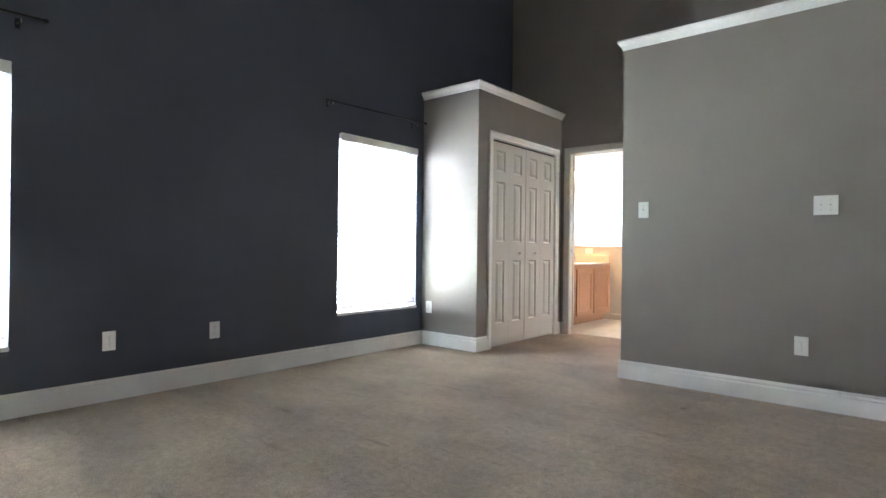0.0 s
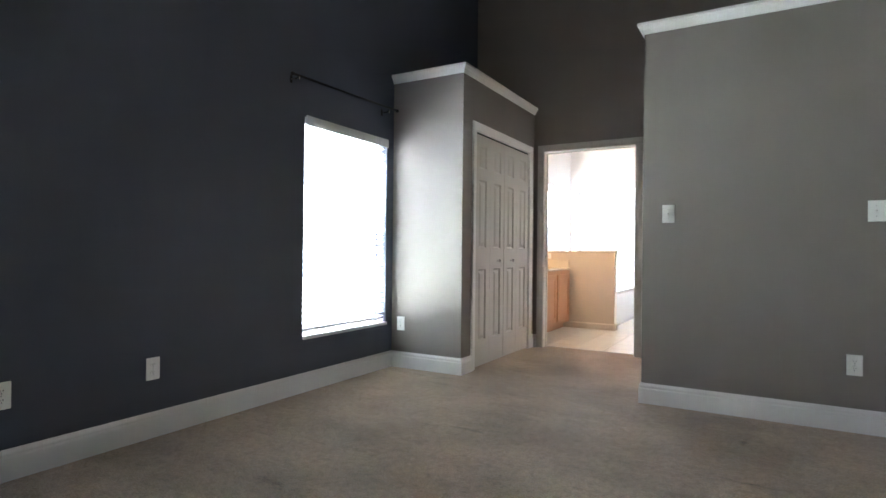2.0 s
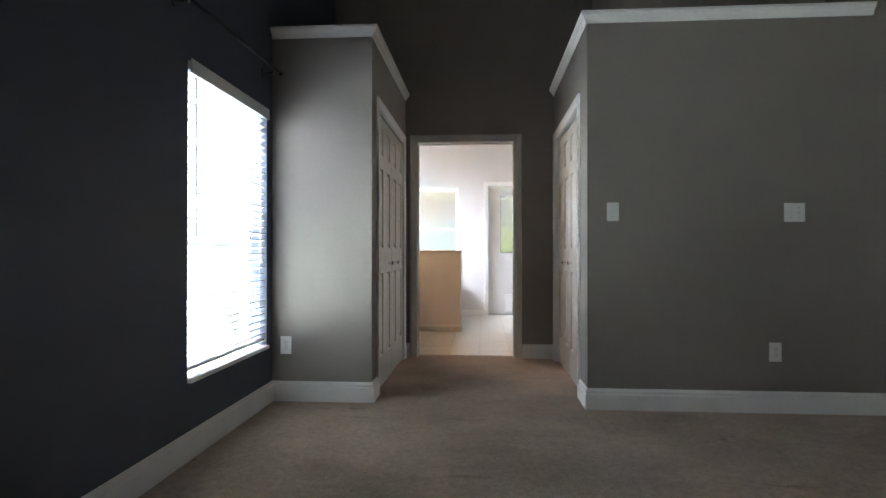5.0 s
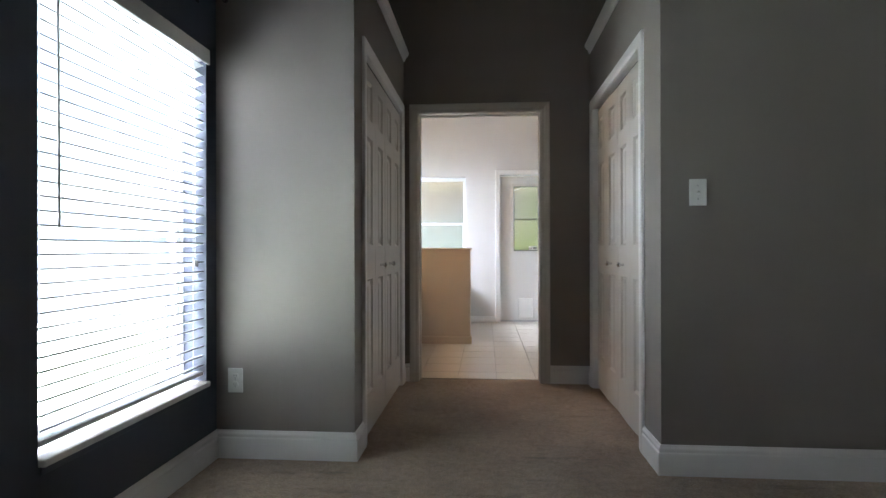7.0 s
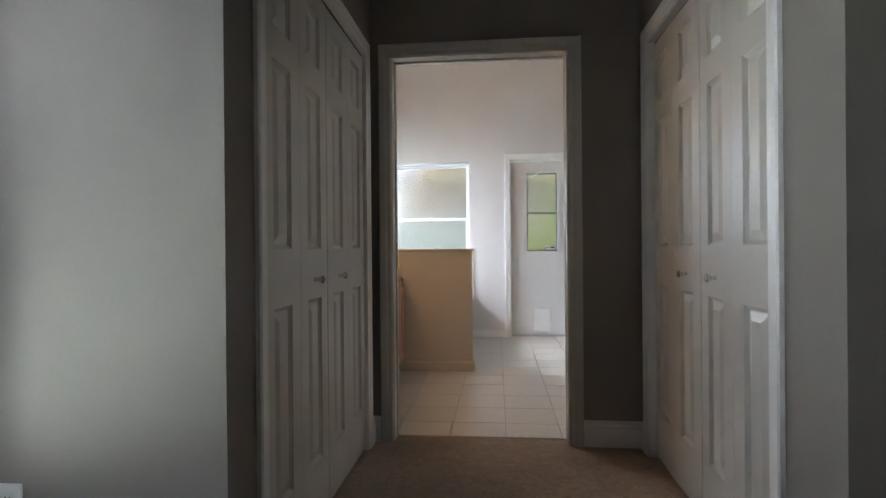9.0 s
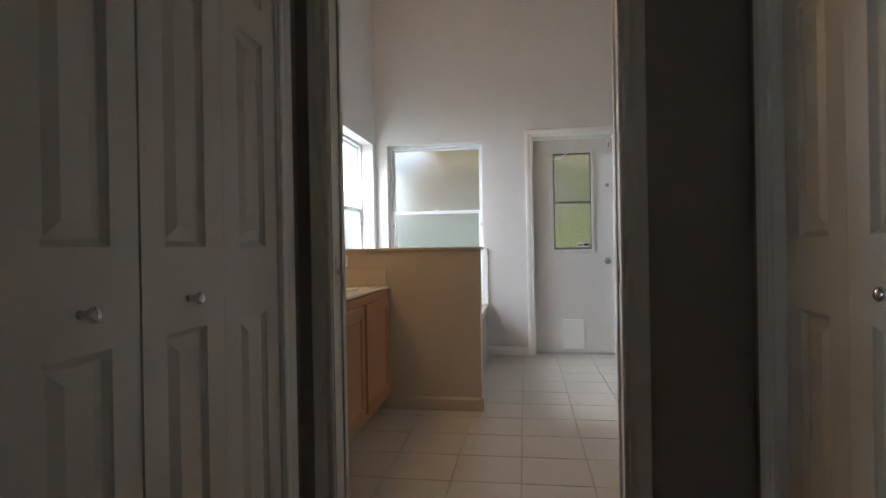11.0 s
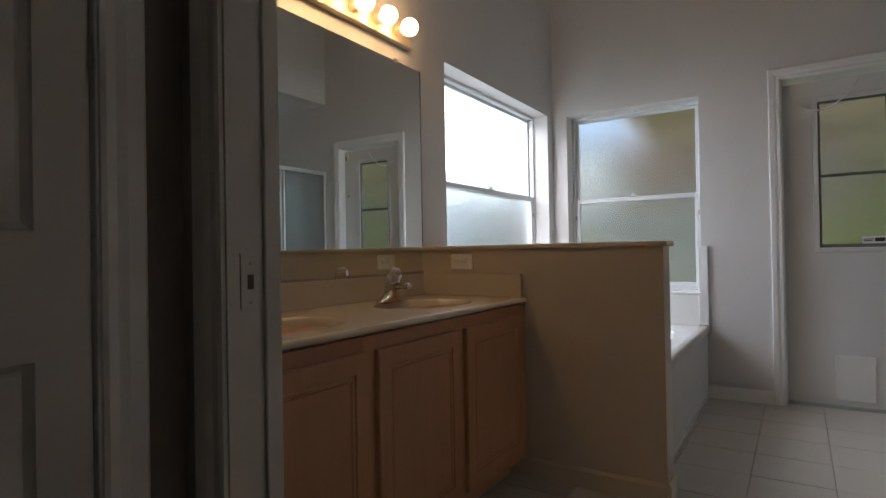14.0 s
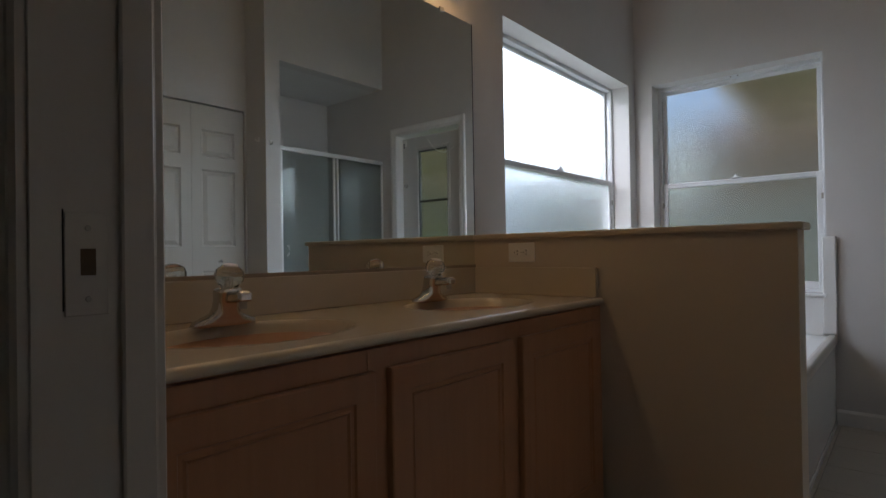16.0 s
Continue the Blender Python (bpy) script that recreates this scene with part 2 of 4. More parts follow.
def cells(lo, hi, holes, axis):
    """A wall slab from lo to hi, with rectangular holes (a0, a1, z0, z1) through it along axis."""
    other = 1 - axis
    us = sorted({lo[other], hi[other], *[v for h in holes for v in h[:2]]})
    zs = sorted({lo[2], hi[2], *[v for h in holes for v in h[2:]]})
    us = [u for u in us if lo[other] <= u <= hi[other]]
    zs = [z for z in zs if lo[2] <= z <= hi[2]]

    def solid(i, j):
        if not (0 <= i < len(us) - 1 and 0 <= j < len(zs) - 1):
            return False
        u, z = (us[i] + us[i + 1]) / 2, (zs[j] + zs[j + 1]) / 2
        return not any(h[0] < u < h[1] and h[2] < z < h[3] for h in holes)

    bm = bmesh.new()
    cache = {}

    def vert(a, u, z):
        p = (a, u, z) if axis == 0 else (u, a, z)
        key = tuple(round(c, 5) for c in p)
        if key not in cache:
            cache[key] = bm.verts.new(p)
        return cache[key]

    a0, a1 = lo[axis], hi[axis]
    for i in range(len(us) - 1):
        for j in range(len(zs) - 1):
            if not solid(i, j):
                continue
            u0, u1, z0, z1 = us[i], us[i + 1], zs[j], zs[j + 1]
            for a in (a0, a1):
                bm.faces.new([vert(a, u0, z0), vert(a, u1, z0), vert(a, u1, z1), vert(a, u0, z1)])
            for di, dj, (ua, za), (ub, zb) in ((-1, 0, (u0, z0), (u0, z1)), (1, 0, (u1, z0), (u1, z1)), (0, -1, (u0, z0), (u1, z0)), (0, 1, (u0, z1), (u1, z1))):
                if not solid(i + di, j + dj):
                    bm.faces.new([vert(a0, ua, za), vert(a1, ua, za), vert(a1, ub, zb), vert(a0, ub, zb)])
    return bm


def wall(name, lo, hi, mat, holes=(), axis=0, label="", back=None):
    ob = part(name, cells(lo, hi, holes, axis), [mat, back] if back else mat)
    if back:
        for p in ob.data.polygons:
            if p.normal[axis] > 0.5:
                p.material_index = 1
    return tagged(ob, label, "wall", kind="structure")


def sweep(name, profile, path, mat, parent=None, label="", closed=False):
    """A moulding: a profile of (out, up) along a level path of (x, y, z); out is to the path's right."""
    bm = bmesh.new()
    rings = []
    n = len(path)
    for i, p in enumerate(path):
        p = Vector(p)
        a = (p - Vector(path[i - 1])).normalized() if i else None
        b = (Vector(path[i + 1]) - p).normalized() if i < n - 1 else None
        a, b = a or b, b or a
        ra, rb = Vector((a.y, -a.x, 0)), Vector((b.y, -b.x, 0))
        mid = (ra + rb).normalized()
        mid /= max(0.3, mid.dot(ra))
        rings.append([bm.verts.new(p + mid * o + Vector((0, 0, u))) for o, u in profile])
    m = len(profile)
    for r, s in zip(rings, rings[1:]):
        for k in range(m):
            bm.faces.new([r[k], r[(k + 1) % m], s[(k + 1) % m], s[k]])
    bm.faces.new(rings[0])
    bm.faces.new(rings[-1])
    return part(name, bm, mat, parent, label)


# ---- the shell ----
WX, YC, YB, YB2, YF, HC, HB = -2.2, 4.095, 5.757, 5.864, 9.245, 4.3, 3.7
W1 = (3.08, 4.058, 0.39, 1.935)
W2 = (-0.16, 0.818, 0.39, 1.935)
B1 = (7.695, 9.145, 0.70, 2.015)
B2 = (-2.085, -1.165, 0.695, 2.015)
XL, XR, YCL = -1.518, -0.115, 4.155
DO = (-1.418, -0.468, 0.0, 2.057)
CL = (4.378, 5.63, 0.0, 2.034)
CR = (4.406, 5.64, 0.0, 2.034)
BD = (-0.708, 0.052, 0.0, 2.05)

wall("wall_west", (WX - 0.2, -2.6, 0), (WX, 5.81, HC), NAVY, [W1, W2], 0, "dark charcoal navy painted bedroom wall with two windows")
wall("wall_west_bathroom", (WX - 0.2, 5.81, 0), (WX, YF + 0.2, HB), BATHPAINT, [B1], 0, "off-white painted bathroom wall beside the vanity")
wall("wall_back", (WX, YB, 0), (3.6, YB2, HC), TAUPE, [DO], 1, "tall taupe wall with the bathroom doorway", back=BATHPAINT)
wall("wall_closet_front", (WX, YCL, 0), (XL, YCL + 0.1, 2.48), TAUPE, (), 1, "taupe closet wall beside the window")
wall("wall_closet_side", (XL - 0.1, YCL + 0.1, 0), (XL, YB, 2.48), TAUPE, [CL], 0, "taupe closet wall around white bifold doors")
ED = (1.79, 2.62, 0.0, 2.056)
wall("wall_east_closet_front", (XR, YC, 0), (1.64, YC + 0.1, 2.5), TAUPE, (), 1, "long taupe wall with switches below a ledge")
wall("wall_entry", (1.64, YC, 0), (3.6, YC + 0.1, HC), TAUPE, [ED], 1, "full-height taupe wall with the entry door")
wall("wall_entry_return", (1.64, YC + 0.1, 2.5), (1.74, 4.6, HC), TAUPE, (), 0, "taupe return beside the ledge")
wall("wall_east_closet_side", (XR, YC + 0.1, 0), (XR + 0.1, YB, 2.5), TAUPE, [CR], 0, "taupe closet wall around white bifold doors")
wall("wall_upper", (0.24, 4.6, 2.5), (3.6, 4.7, HC), TAUPE, (), 1, "taupe upper wall set back above the ledge")
wall("wall_upper_return", (0.24, 4.7, 2.5), (0.34, YB, HC), TAUPE, (), 0, "taupe return of the upper wall")
for lo, hi in (((WX, YCL + 0.1, 2.42), (XL - 0.1, YB, 2.48)), ((XR + 0.1, YC + 0.1, 2.44), (1.64, YB, 2.5))):
    tagged(part("plant_ledge", box(lo, hi), TAUPE), "flat painted ledge on top of the closet", "ledge", kind="structure")
# unseen walls that close the bedroom and brighten the navy wall by bounce
wall("wall_south", (WX - 0.2, -2.72, 0), (3.72, -2.6, HC), BOUNCEWALL, (), 1, "unseen plain bedroom wall, pale to bounce light")
wall("wall_east", (3.6, -2.6, 0), (3.72, YB2, HC), BOUNCEWALL, (), 0, "unseen plain bedroom wall, pale to bounce light")
tagged(part("ceiling", box((WX - 0.2, -2.72, HC), (3.72, YB2, HC + 0.1)), CEIL), "white painted bedroom ceiling", "ceiling", kind="structure")
tagged(part("ceiling_bathroom", box((WX - 0.2, YB2, HB), (1.3, YF + 0.2, HB + 0.1)), CEIL), "white painted bathroom ceiling", "ceiling", kind="structure")

# bathroom walls
wall("wall_north", (WX, YF, 0), (1.3, YF + 0.2, HB), BATHPAINT, [B2, BD], 1, "off-white bathroom wall with a window and the back door")
wall("wall_linen", (0.5, YB2, 0), (0.6, 8.0, HB), BATHPAINT, [(7.13, 7.985, 0, 2.113)], 0, "off-white bathroom wall with the linen closet")
wall("wall_linen_back", (1.18, YB2, 0), (1.3, YF, HB), BATHPAINT, (), 0, "plain wall closing the linen closet")
wall("wall_shower_stub", (0.22, 8.0, 0), (1.17, 8.13, HB), BATHPAINT, (), 1, "off-white wall end beside the shower")
wall("wall_shower_back", (1.05, 8.13, 0), (1.17, YF, HB), BATHPAINT, (), 0, "white shower wall")
wall("wall_shower_header", (0.22, 8.13, 2.5), (0.34, YF, HB), BATHPAINT, (), 0, "off-white header over the shower")
tagged(part("ceiling_shower", box((0.34, 8.13, 2.5), (1.05, YF, 2.58)), CEIL), "low white ceiling over the shower", "ceiling", kind="structure")
wall("wall_half", (WX, 7.45, 0), (-1.06, 7.57, 1.0), CREAM, (), 1, "cream half-height wall between vanity and tub")

# floors
floor = tagged(part("floor_carpet", box((WX, -2.6, -0.1), (3.6, 5.85, 0.0)), CARPET), "worn beige cut-pile carpet with faint stains", "carpet", kind="structure")
tagged(part("floor_bathroom", box((WX, 5.85, -0.1), (1.17, YF + 0.2, -0.006)), CEIL), "pale grout bed of the bathroom floor", "floor", kind="structure")


# ---- trim ----
def lathe(profile, n=20):
    """A turned shape: profile of (radius, height) round z."""
    bm = bmesh.new()
    rings = []
    for r, z in profile:
        rings.append([bm.verts.new((r * math.cos(2 * math.pi * k / n), r * math.sin(2 * math.pi * k / n), z)) for k in range(n)])
    for a, b in zip(rings, rings[1:]):
        for k in range(n):
            bm.faces.new([a[k], a[(k + 1) % n], b[(k + 1) % n], b[k]])
    bm.faces.new(rings[0])
    bm.faces.new(rings[-1])
    return bm


def turned(bm, m):
    bmesh.ops.transform(bm, matrix=m, verts=bm.verts)
    return bm


def tube(points, r, n=8):
    """A round bar through points."""
    bm = bmesh.new()
    rings = []
    for i, p in enumerate(points):
        p = Vector(p)
        d = (Vector(points[min(i + 1, len(points) - 1)]) - Vector(points[max(i - 1, 0)])).normalized()
        q = d.to_track_quat("Z", "Y")
        rings.append([bm.verts.new(p + q @ Vector((r * math.cos(2 * math.pi * k / n), r * math.sin(2 * math.pi * k / n), 0))) for k in range(n)])
    for a, b in zip(rings, rings[1:]):
        for k in range(n):
            bm.faces.new([a[k], a[(k + 1) % n], b[(k + 1) % n], b[k]])
    bm.faces.new(rings[0])
    bm.faces.new(rings[-1])
    return bm


BASE = [(0, 0), (0.016, 0), (0.016, 0.092), (0.0145, 0.098), (0.010, 0.101), (0.010, 0.108), (0.0125, 0.112), (0.012, 0.119), (0.007, 0.127), (0.005, 0.134), (0, 0.134)]
CROWN = [(0, 0), (0.008, 0), (0.009, 0.008), (0.013, 0.014), (0.018, 0.028), (0.03, 0.038), (0.033, 0.047), (0.04, 0.052), (0.04, 0.07), (0, 0.07)]
LOWBASE = [(0, 0), (0.014, 0), (0.014, 0.07), (0.006, 0.082), (0, 0.082)]


def baseboard(path, profile=BASE, label="white moulded baseboard along the carpet", mat=None):
    ob = sweep("baseboard", profile, path, mat or TRIM)
    return tagged(ob, label, "baseboard", kind="structure")


baseboard([(WX, -2.6, 0), (WX, YCL, 0), (XL, YCL, 0), (XL, CL[0] - 0.055, 0)])
baseboard([(XL, CL[1] + 0.055, 0), (XL, YB, 0), (DO[0] - 0.055, YB, 0)])
baseboard([(DO[1] + 0.055, YB, 0), (XR, YB, 0), (XR, CR[1] + 0.055, 0)])
baseboard([(XR, CR[0] - 0.055, 0), (XR, YC, 0), (ED[0] - 0.055, YC, 0)])
baseboard([(ED[1] + 0.055, YC, 0), (3.6, YC, 0), (3.6, -2.6, 0), (WX, -2.6, 0)])
for path in ([(WX, YCL, 2.441), (XL, YCL, 2.441), (XL, YB, 2.441)], [(XR, YB, 2.461), (XR, YC, 2.461), (1.62, YC, 2.461)]):
    tagged(sweep("crown_trim", CROWN, path, TRIM), "white moulding capping the closet wall", "moulding", kind="structure")
baseboard([(-1.06, 7.45, 0), (-1.06, 7.57, 0)], LOWBASE, "cream baseboard round the half wall", CREAM)
baseboard([(-1.63, 7.45, 0), (-1.06, 7.45, 0)], LOWBASE, "cream baseboard below the half wall", CREAM)
baseboard([(-1.134, YF, 0), (BD[0] - 0.055, YF, 0)], LOWBASE, "white bathroom baseboard", TRIM)
baseboard([(BD[1] + 0.055, YF, 0), (0.2, YF, 0)], LOWBASE, "white bathroom baseboard", TRIM)
tagged(part("half_wall_cap", box((WX, 7.436, 1.0), (-1.044, 7.584, 1.022), 0.006, 2), CREAM), "cream ledge cap on the half wall", "wall cap", kind="structure")

CASE = [(-0.012, 0.0), (-0.012, 0.008), (-0.005, 0.012), (0.010, 0.011), (0.024, 0.016), (0.049, 0.018), (0.055, 0.013), (0.055, 0.0)]


def casing_mesh(a0, a1, z0, z1):
    """Mitred trim round an opening in the local x, z plane, its face towards -y."""
    bm = bmesh.new()
    corners = [((a0, z0), (-1, 0)), ((a0, z1), (-1, 1)), ((a1, z1), (1, 1)), ((a1, z0), (1, 0))]
    rings = [[bm.verts.new((a + o * dx, -t, z + o * dz)) for o, t in CASE] for (a, z), (dx, dz) in corners]
    for r, q in zip(rings, rings[1:]):
        for k in range(len(CASE)):
            bm.faces.new([r[k], r[(k + 1) % len(CASE)], q[(k + 1) % len(CASE)], q[k]])
    bm.faces.new(rings[0])
    bm.faces.new(rings[-1])
    return bm


def opening_trim(name, place, rz, w, h, deep, label, both=True, stop=None, mat=None):
    """Casing and jamb of a door opening w wide, h high, through a wall deep thick; place: middle of its sill on the front face."""
    top = empty(name, place, label, "door frame", kind="structure", rz=rz)
    mat = mat or TRIM
    part("casing", casing_mesh(-w / 2, w / 2, 0, h), mat, top)
    if both:
        part("casing", turned(casing_mesh(-w / 2, w / 2, 0, h), pose(0, deep, 0, 0, 0, 180)), mat, top)
    part("jamb", box((-w / 2, 0, 0), (-w / 2 + 0.016, deep, h), 0.001), mat, top)
    part("jamb", box((w / 2 - 0.016, 0, 0), (w / 2, deep, h), 0.001), mat, top)
    part("head_jamb", box((-w / 2 + 0.016, 0, h - 0.016), (w / 2 - 0.016, deep, h), 0.001), mat, top)
    if stop:
        y0, y1 = stop
        for x0, x1 in ((-w / 2 + 0.016, -w / 2 + 0.024), (w / 2 - 0.024, w / 2 - 0.016)):
            part("door_stop", box((x0, y0, 0), (x1, y1, h - 0.016), 0.002), mat, top)
        part("door_stop", box((-w / 2 + 0.024, y0, h - 0.024), (w / 2 - 0.024, y1, h - 0.016), 0.002), mat, top)
    return top


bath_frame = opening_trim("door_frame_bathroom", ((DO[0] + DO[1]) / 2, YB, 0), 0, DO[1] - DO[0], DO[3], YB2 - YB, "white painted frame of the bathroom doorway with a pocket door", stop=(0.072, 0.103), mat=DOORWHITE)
jx = (DO[1] - DO[0]) / 2 - 0.016
strike = part("strike_plate", box((-jx, 0.026, 0.895), (-jx + 0.0016, 0.062, 0.99), 0.0006), DOORWHITE, bath_frame, "painted-over strike plate")
part("latch_hole", box((-jx + 0.0008, 0.0385, 0.932), (-jx + 0.0019, 0.0515, 0.957), 0.0004), BARK, strike)
part("plate_gap", box((-jx + 0.0002, 0.0245, 0.9), (-jx + 0.0006, 0.0258, 0.993)), DARKSLOT, bath_frame)
for z in (0.91, 0.976):
    part("screw", turned(lathe([(0.003, 0), (0.0025, 0.001)], 10), pose(-jx + 0.0014, 0.045, z, 0, 90, 0)), NICKEL, strike)
part("pocket_jamb", box((jx - 0.007, 0.0, 0), (jx, 0.030, DO[3] - 0.017), 0.0015), TRIM, bath_frame)
edge = part("pocket_door_edge", box((jx - 0.004, 0.036, 0.012), (jx, 0.068, DO[3] - 0.02), 0.001), DOORWHITE, bath_frame, "edge of the white pocket door slid into the wall")
part("edge_pull", box((jx - 0.0055, 0.043, 0.885), (jx - 0.0035, 0.061, 0.955), 0.0006), NICKEL, edge, "metal edge pull of the pocket door")
part("pull_slot", box((jx - 0.0062, 0.047, 0.9), (jx - 0.0054, 0.057, 0.94)), DARKSLOT, edge)
for y in (0.0305, 0.0685):
    part("pocket_gap", box((jx - 0.0012, y, 0.0), (jx - 0.0002, y + 0.005, DO[3] - 0.02)), DARKSLOT, bath_frame)
opening_trim("door_frame_closet_west", (XL, (CL[0] + CL[1]) / 2, 0), 90, CL[1] - CL[0], CL[3], 0.1, "white casing round the closet opening", both=False)
opening_trim("door_frame_closet_east", (XR, (CR[0] + CR[1]) / 2, 0), -90, CR[1] - CR[0], CR[3], 0.1, "white casing round the closet opening", both=False)
opening_trim("door_frame_entry", ((ED[0] + ED[1]) / 2, YC, 0), 0, ED[1] - ED[0], ED[3], 0.1, "white casing of the bedroom entry door", both=False)
opening_trim("door_frame_back", ((BD[0] + BD[1]) / 2, YF, 0), 0, BD[1] - BD[0], BD[3], 0.2, "white casing of the back door", both=False)


# ---- panelled doors ----
def panelled(bm, w, h, t, panels, x0=0.0, deep=0.012):
    """A slab from x0, its front at y = 0, with raised panels (u0, u1, z0, z1) sunk into the front."""
    us = sorted({0, w, *[v for p in panels for v in p[:2]]})
    zs = sorted({0, h, *[v for p in panels for v in p[2:]]})
    for i in range(len(us) - 1):
        for j in range(len(zs) - 1):
            u, z = (us[i] + us[i + 1]) / 2, (zs[j] + zs[j + 1]) / 2
            if any(p[0] < u < p[1] and p[2] < z < p[3] for p in panels):
                continue
            bm.faces.new([bm.verts.new((x0 + a, 0, b)) for a, b in ((us[i], zs[j]), (us[i + 1], zs[j]), (us[i + 1], zs[j + 1]), (us[i], zs[j + 1]))])
    for u0, u1, z0, z1 in panels:
        rings = []
        for inset, d in ((0, 0), (0.003, deep * 0.4), (0.012, deep), (0.017, deep), (0.044, deep * 0.2)):
            rings.append([bm.verts.new((x0 + a, d, b)) for a, b in ((u0 + inset, z0 + inset), (u1 - inset, z0 + inset), (u1 - inset, z1 - inset), (u0 + inset, z1 - inset))])
        for a, b in zip(rings, rings[1:]):
            for k in range(4):
                bm.faces.new([a[k], a[(k + 1) % 4], b[(k + 1) % 4], b[k]])
        bm.faces.new(rings[-1])
    c = [[bm.verts.new((x0 + a, y, b)) for a, b in ((0, 0), (w, 0), (w, h), (0, h))] for y in (0, t)]
    for k in range(4):
        bm.faces.new([c[0][k], c[0][(k + 1) % 4], c[1][(k + 1) % 4], c[1][k]])
    bm.faces.new(c[1])
    bmesh.ops.remove_doubles(bm, verts=bm.verts, dist=0.00005)
    return bm


def round_knob(parent, x, z, mat, y=0.0, size=1.0):
    return part("knob", turned(lathe([(0.009 * size, 0), (0.008 * size, 0.012 * size), (0.007 * size, 0.018 * size), (0.014 * size, 0.024 * size), (0.017 * size, 0.030 * size), (0.016 * size, 0.037 * size), (0.008 * size, 0.041 * size)], 16), pose(x, y, z, 90, 0, 0)), mat, parent, smooth=True)


def bifold(place, rz, w, leaves, knobs, label, h=1.984, fold=0.0, track=True):
    """Bifold closet doors: leaves hinged in pairs, each with three raised panels; fold: degrees by which a pair stands out."""
    top = empty("bifold_door", place, label, "closet door", "bifold closet doors", rz=rz)
    each = w / leaves
    panels = [(0.078, each - 0.078, 0.215, 0.83), (0.078, each - 0.078, 1.015, 1.60), (0.078, each - 0.078, 1.70, 1.905)]
    for k in range(leaves):
        first, gap = k % 2 == 0, 0.0006
        x0 = 0.0035 if first else gap
        wide = each - 0.0035 - gap
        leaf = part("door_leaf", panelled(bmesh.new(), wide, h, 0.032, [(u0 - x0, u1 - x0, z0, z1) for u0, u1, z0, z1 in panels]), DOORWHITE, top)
        out = each * math.sin(radians(fold))
        leaf.matrix_local = pose(-w / 2 + k * each + x0, 0.0 if first else -out, 0.014, 0, 0, -fold if first else fold)
        if k in knobs:
            round_knob(leaf, each / 2, 0.90, CHROME, 0, 0.9)
        if k % 2 == 1:
            for z in (0.3, 1.0, 1.75):
                part("hinge", box((-0.012, 0.0325, z), (0.012, 0.0345, z + 0.06), 0.0005), NICKEL, leaf)
    if track:
        part("top_track", box((-w / 2, 0.004, h + 0.018), (w / 2, 0.03, h + 0.032), 0.002), BLACKMETAL, top, "dark metal sliding track")
    return top


bifold((XL - 0.008, (CL[0] + CL[1]) / 2, 0), 90, CL[1] - CL[0] - 0.034, 4, (1, 2), "closed white six-panel bifold closet doors beside the bathroom")
bifold((XR + 0.03, (CR[0] + CR[1]) / 2, 0), -90, CR[1] - CR[0] - 0.034, 4, (1, 2), "white bifold closet doors, not quite pushed flat, facing the other closet", fold=1.6)
bifold((0.512, 7.557, 0), -90, 0.85, 2, (0,), "closed white bifold linen closet door in the bathroom", h=2.09, track=False)

entry = empty("entry_door", ((ED[0] + ED[1]) / 2, YC + 0.03, 0), "closed white six-panel bedroom door", "door")
ew = ED[1] - ED[0] - 0.036
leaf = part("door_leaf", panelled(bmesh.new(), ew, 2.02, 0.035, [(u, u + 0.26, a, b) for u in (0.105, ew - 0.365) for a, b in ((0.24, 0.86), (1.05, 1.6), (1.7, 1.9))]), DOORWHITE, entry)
leaf.matrix_local = pose(-ew / 2, 0, 0.012)
round_knob(leaf, ew - 0.07, 0.91, NICKEL, 0, 1.5)

# ---- back door ----
bx = (BD[0] + BD[1]) / 2
back_door = empty("back_door", (bx, YF + 0.075, 0.012), "white back door with an obscured glass lite and pet flap", "door")
wd, hd = BD[1] - BD[0] - 0.036, 2.0
lx0, lx1, lz0, lz1 = -0.505 - bx, -0.16 - bx, 0.97, 1.87
part("door_slab", turned(cells((0, -wd / 2, 0), (0.042, wd / 2, hd), [(lx0, lx1, lz0, lz1)], 0), Matrix(((0, 1, 0, 0), (1, 0, 0, 0), (0, 0, 1, 0), (0, 0, 0, 1)))), BACKDOOR, back_door)
bm = bmesh.new()
for lo, hi in (((lx0 - 0.03, -0.009, lz0 - 0.03), (lx0, 0.0, lz1 + 0.03)), ((lx1, -0.009, lz0 - 0.03), (lx1 + 0.03, 0.0, lz1 + 0.03)), ((lx0, -0.009, lz1), (lx1, 0.0, lz1 + 0.03)), ((lx0, -0.009, lz0 - 0.03), (lx1, 0.0, lz0))):
    add_box(bm, lo, hi, 0.003)
part("lite_surround", bm, BACKDOOR, back_door)
lite = part("lite_frame", cells((0.004, lx0, lz0), (0.03, lx1, lz1), [(lx0 + 0.012, lx1 - 0.012, lz0 + 0.02, 1.402), (lx0 + 0.012, lx1 - 0.012, 1.421, lz1 - 0.012)], 0), DARKALU, back_door, "dark aluminium lite frame with a meeting rail")
turned_mesh = Matrix(((0, 1, 0, 0), (1, 0, 0, 0), (0, 0, 1, 0), (0, 0, 0, 1)))
lite.data.transform(turned_mesh)
lite.data.flip_normals()
for z0, z1 in ((lz0 + 0.02, 1.402), (1.421, lz1 - 0.012)):
    pane = part("pane", box((lx0 + 0.012, 0.014, z0), (lx1 - 0.012, 0.019, z1)), FROST, lite)
    pane.visible_shadow = False
sticker = part("sticker", box((-0.295 - bx, 0.0105, 0.99), (-0.183 - bx, 0.0125, 1.035)), PLASTIC, back_door, "small printed warning sticker")
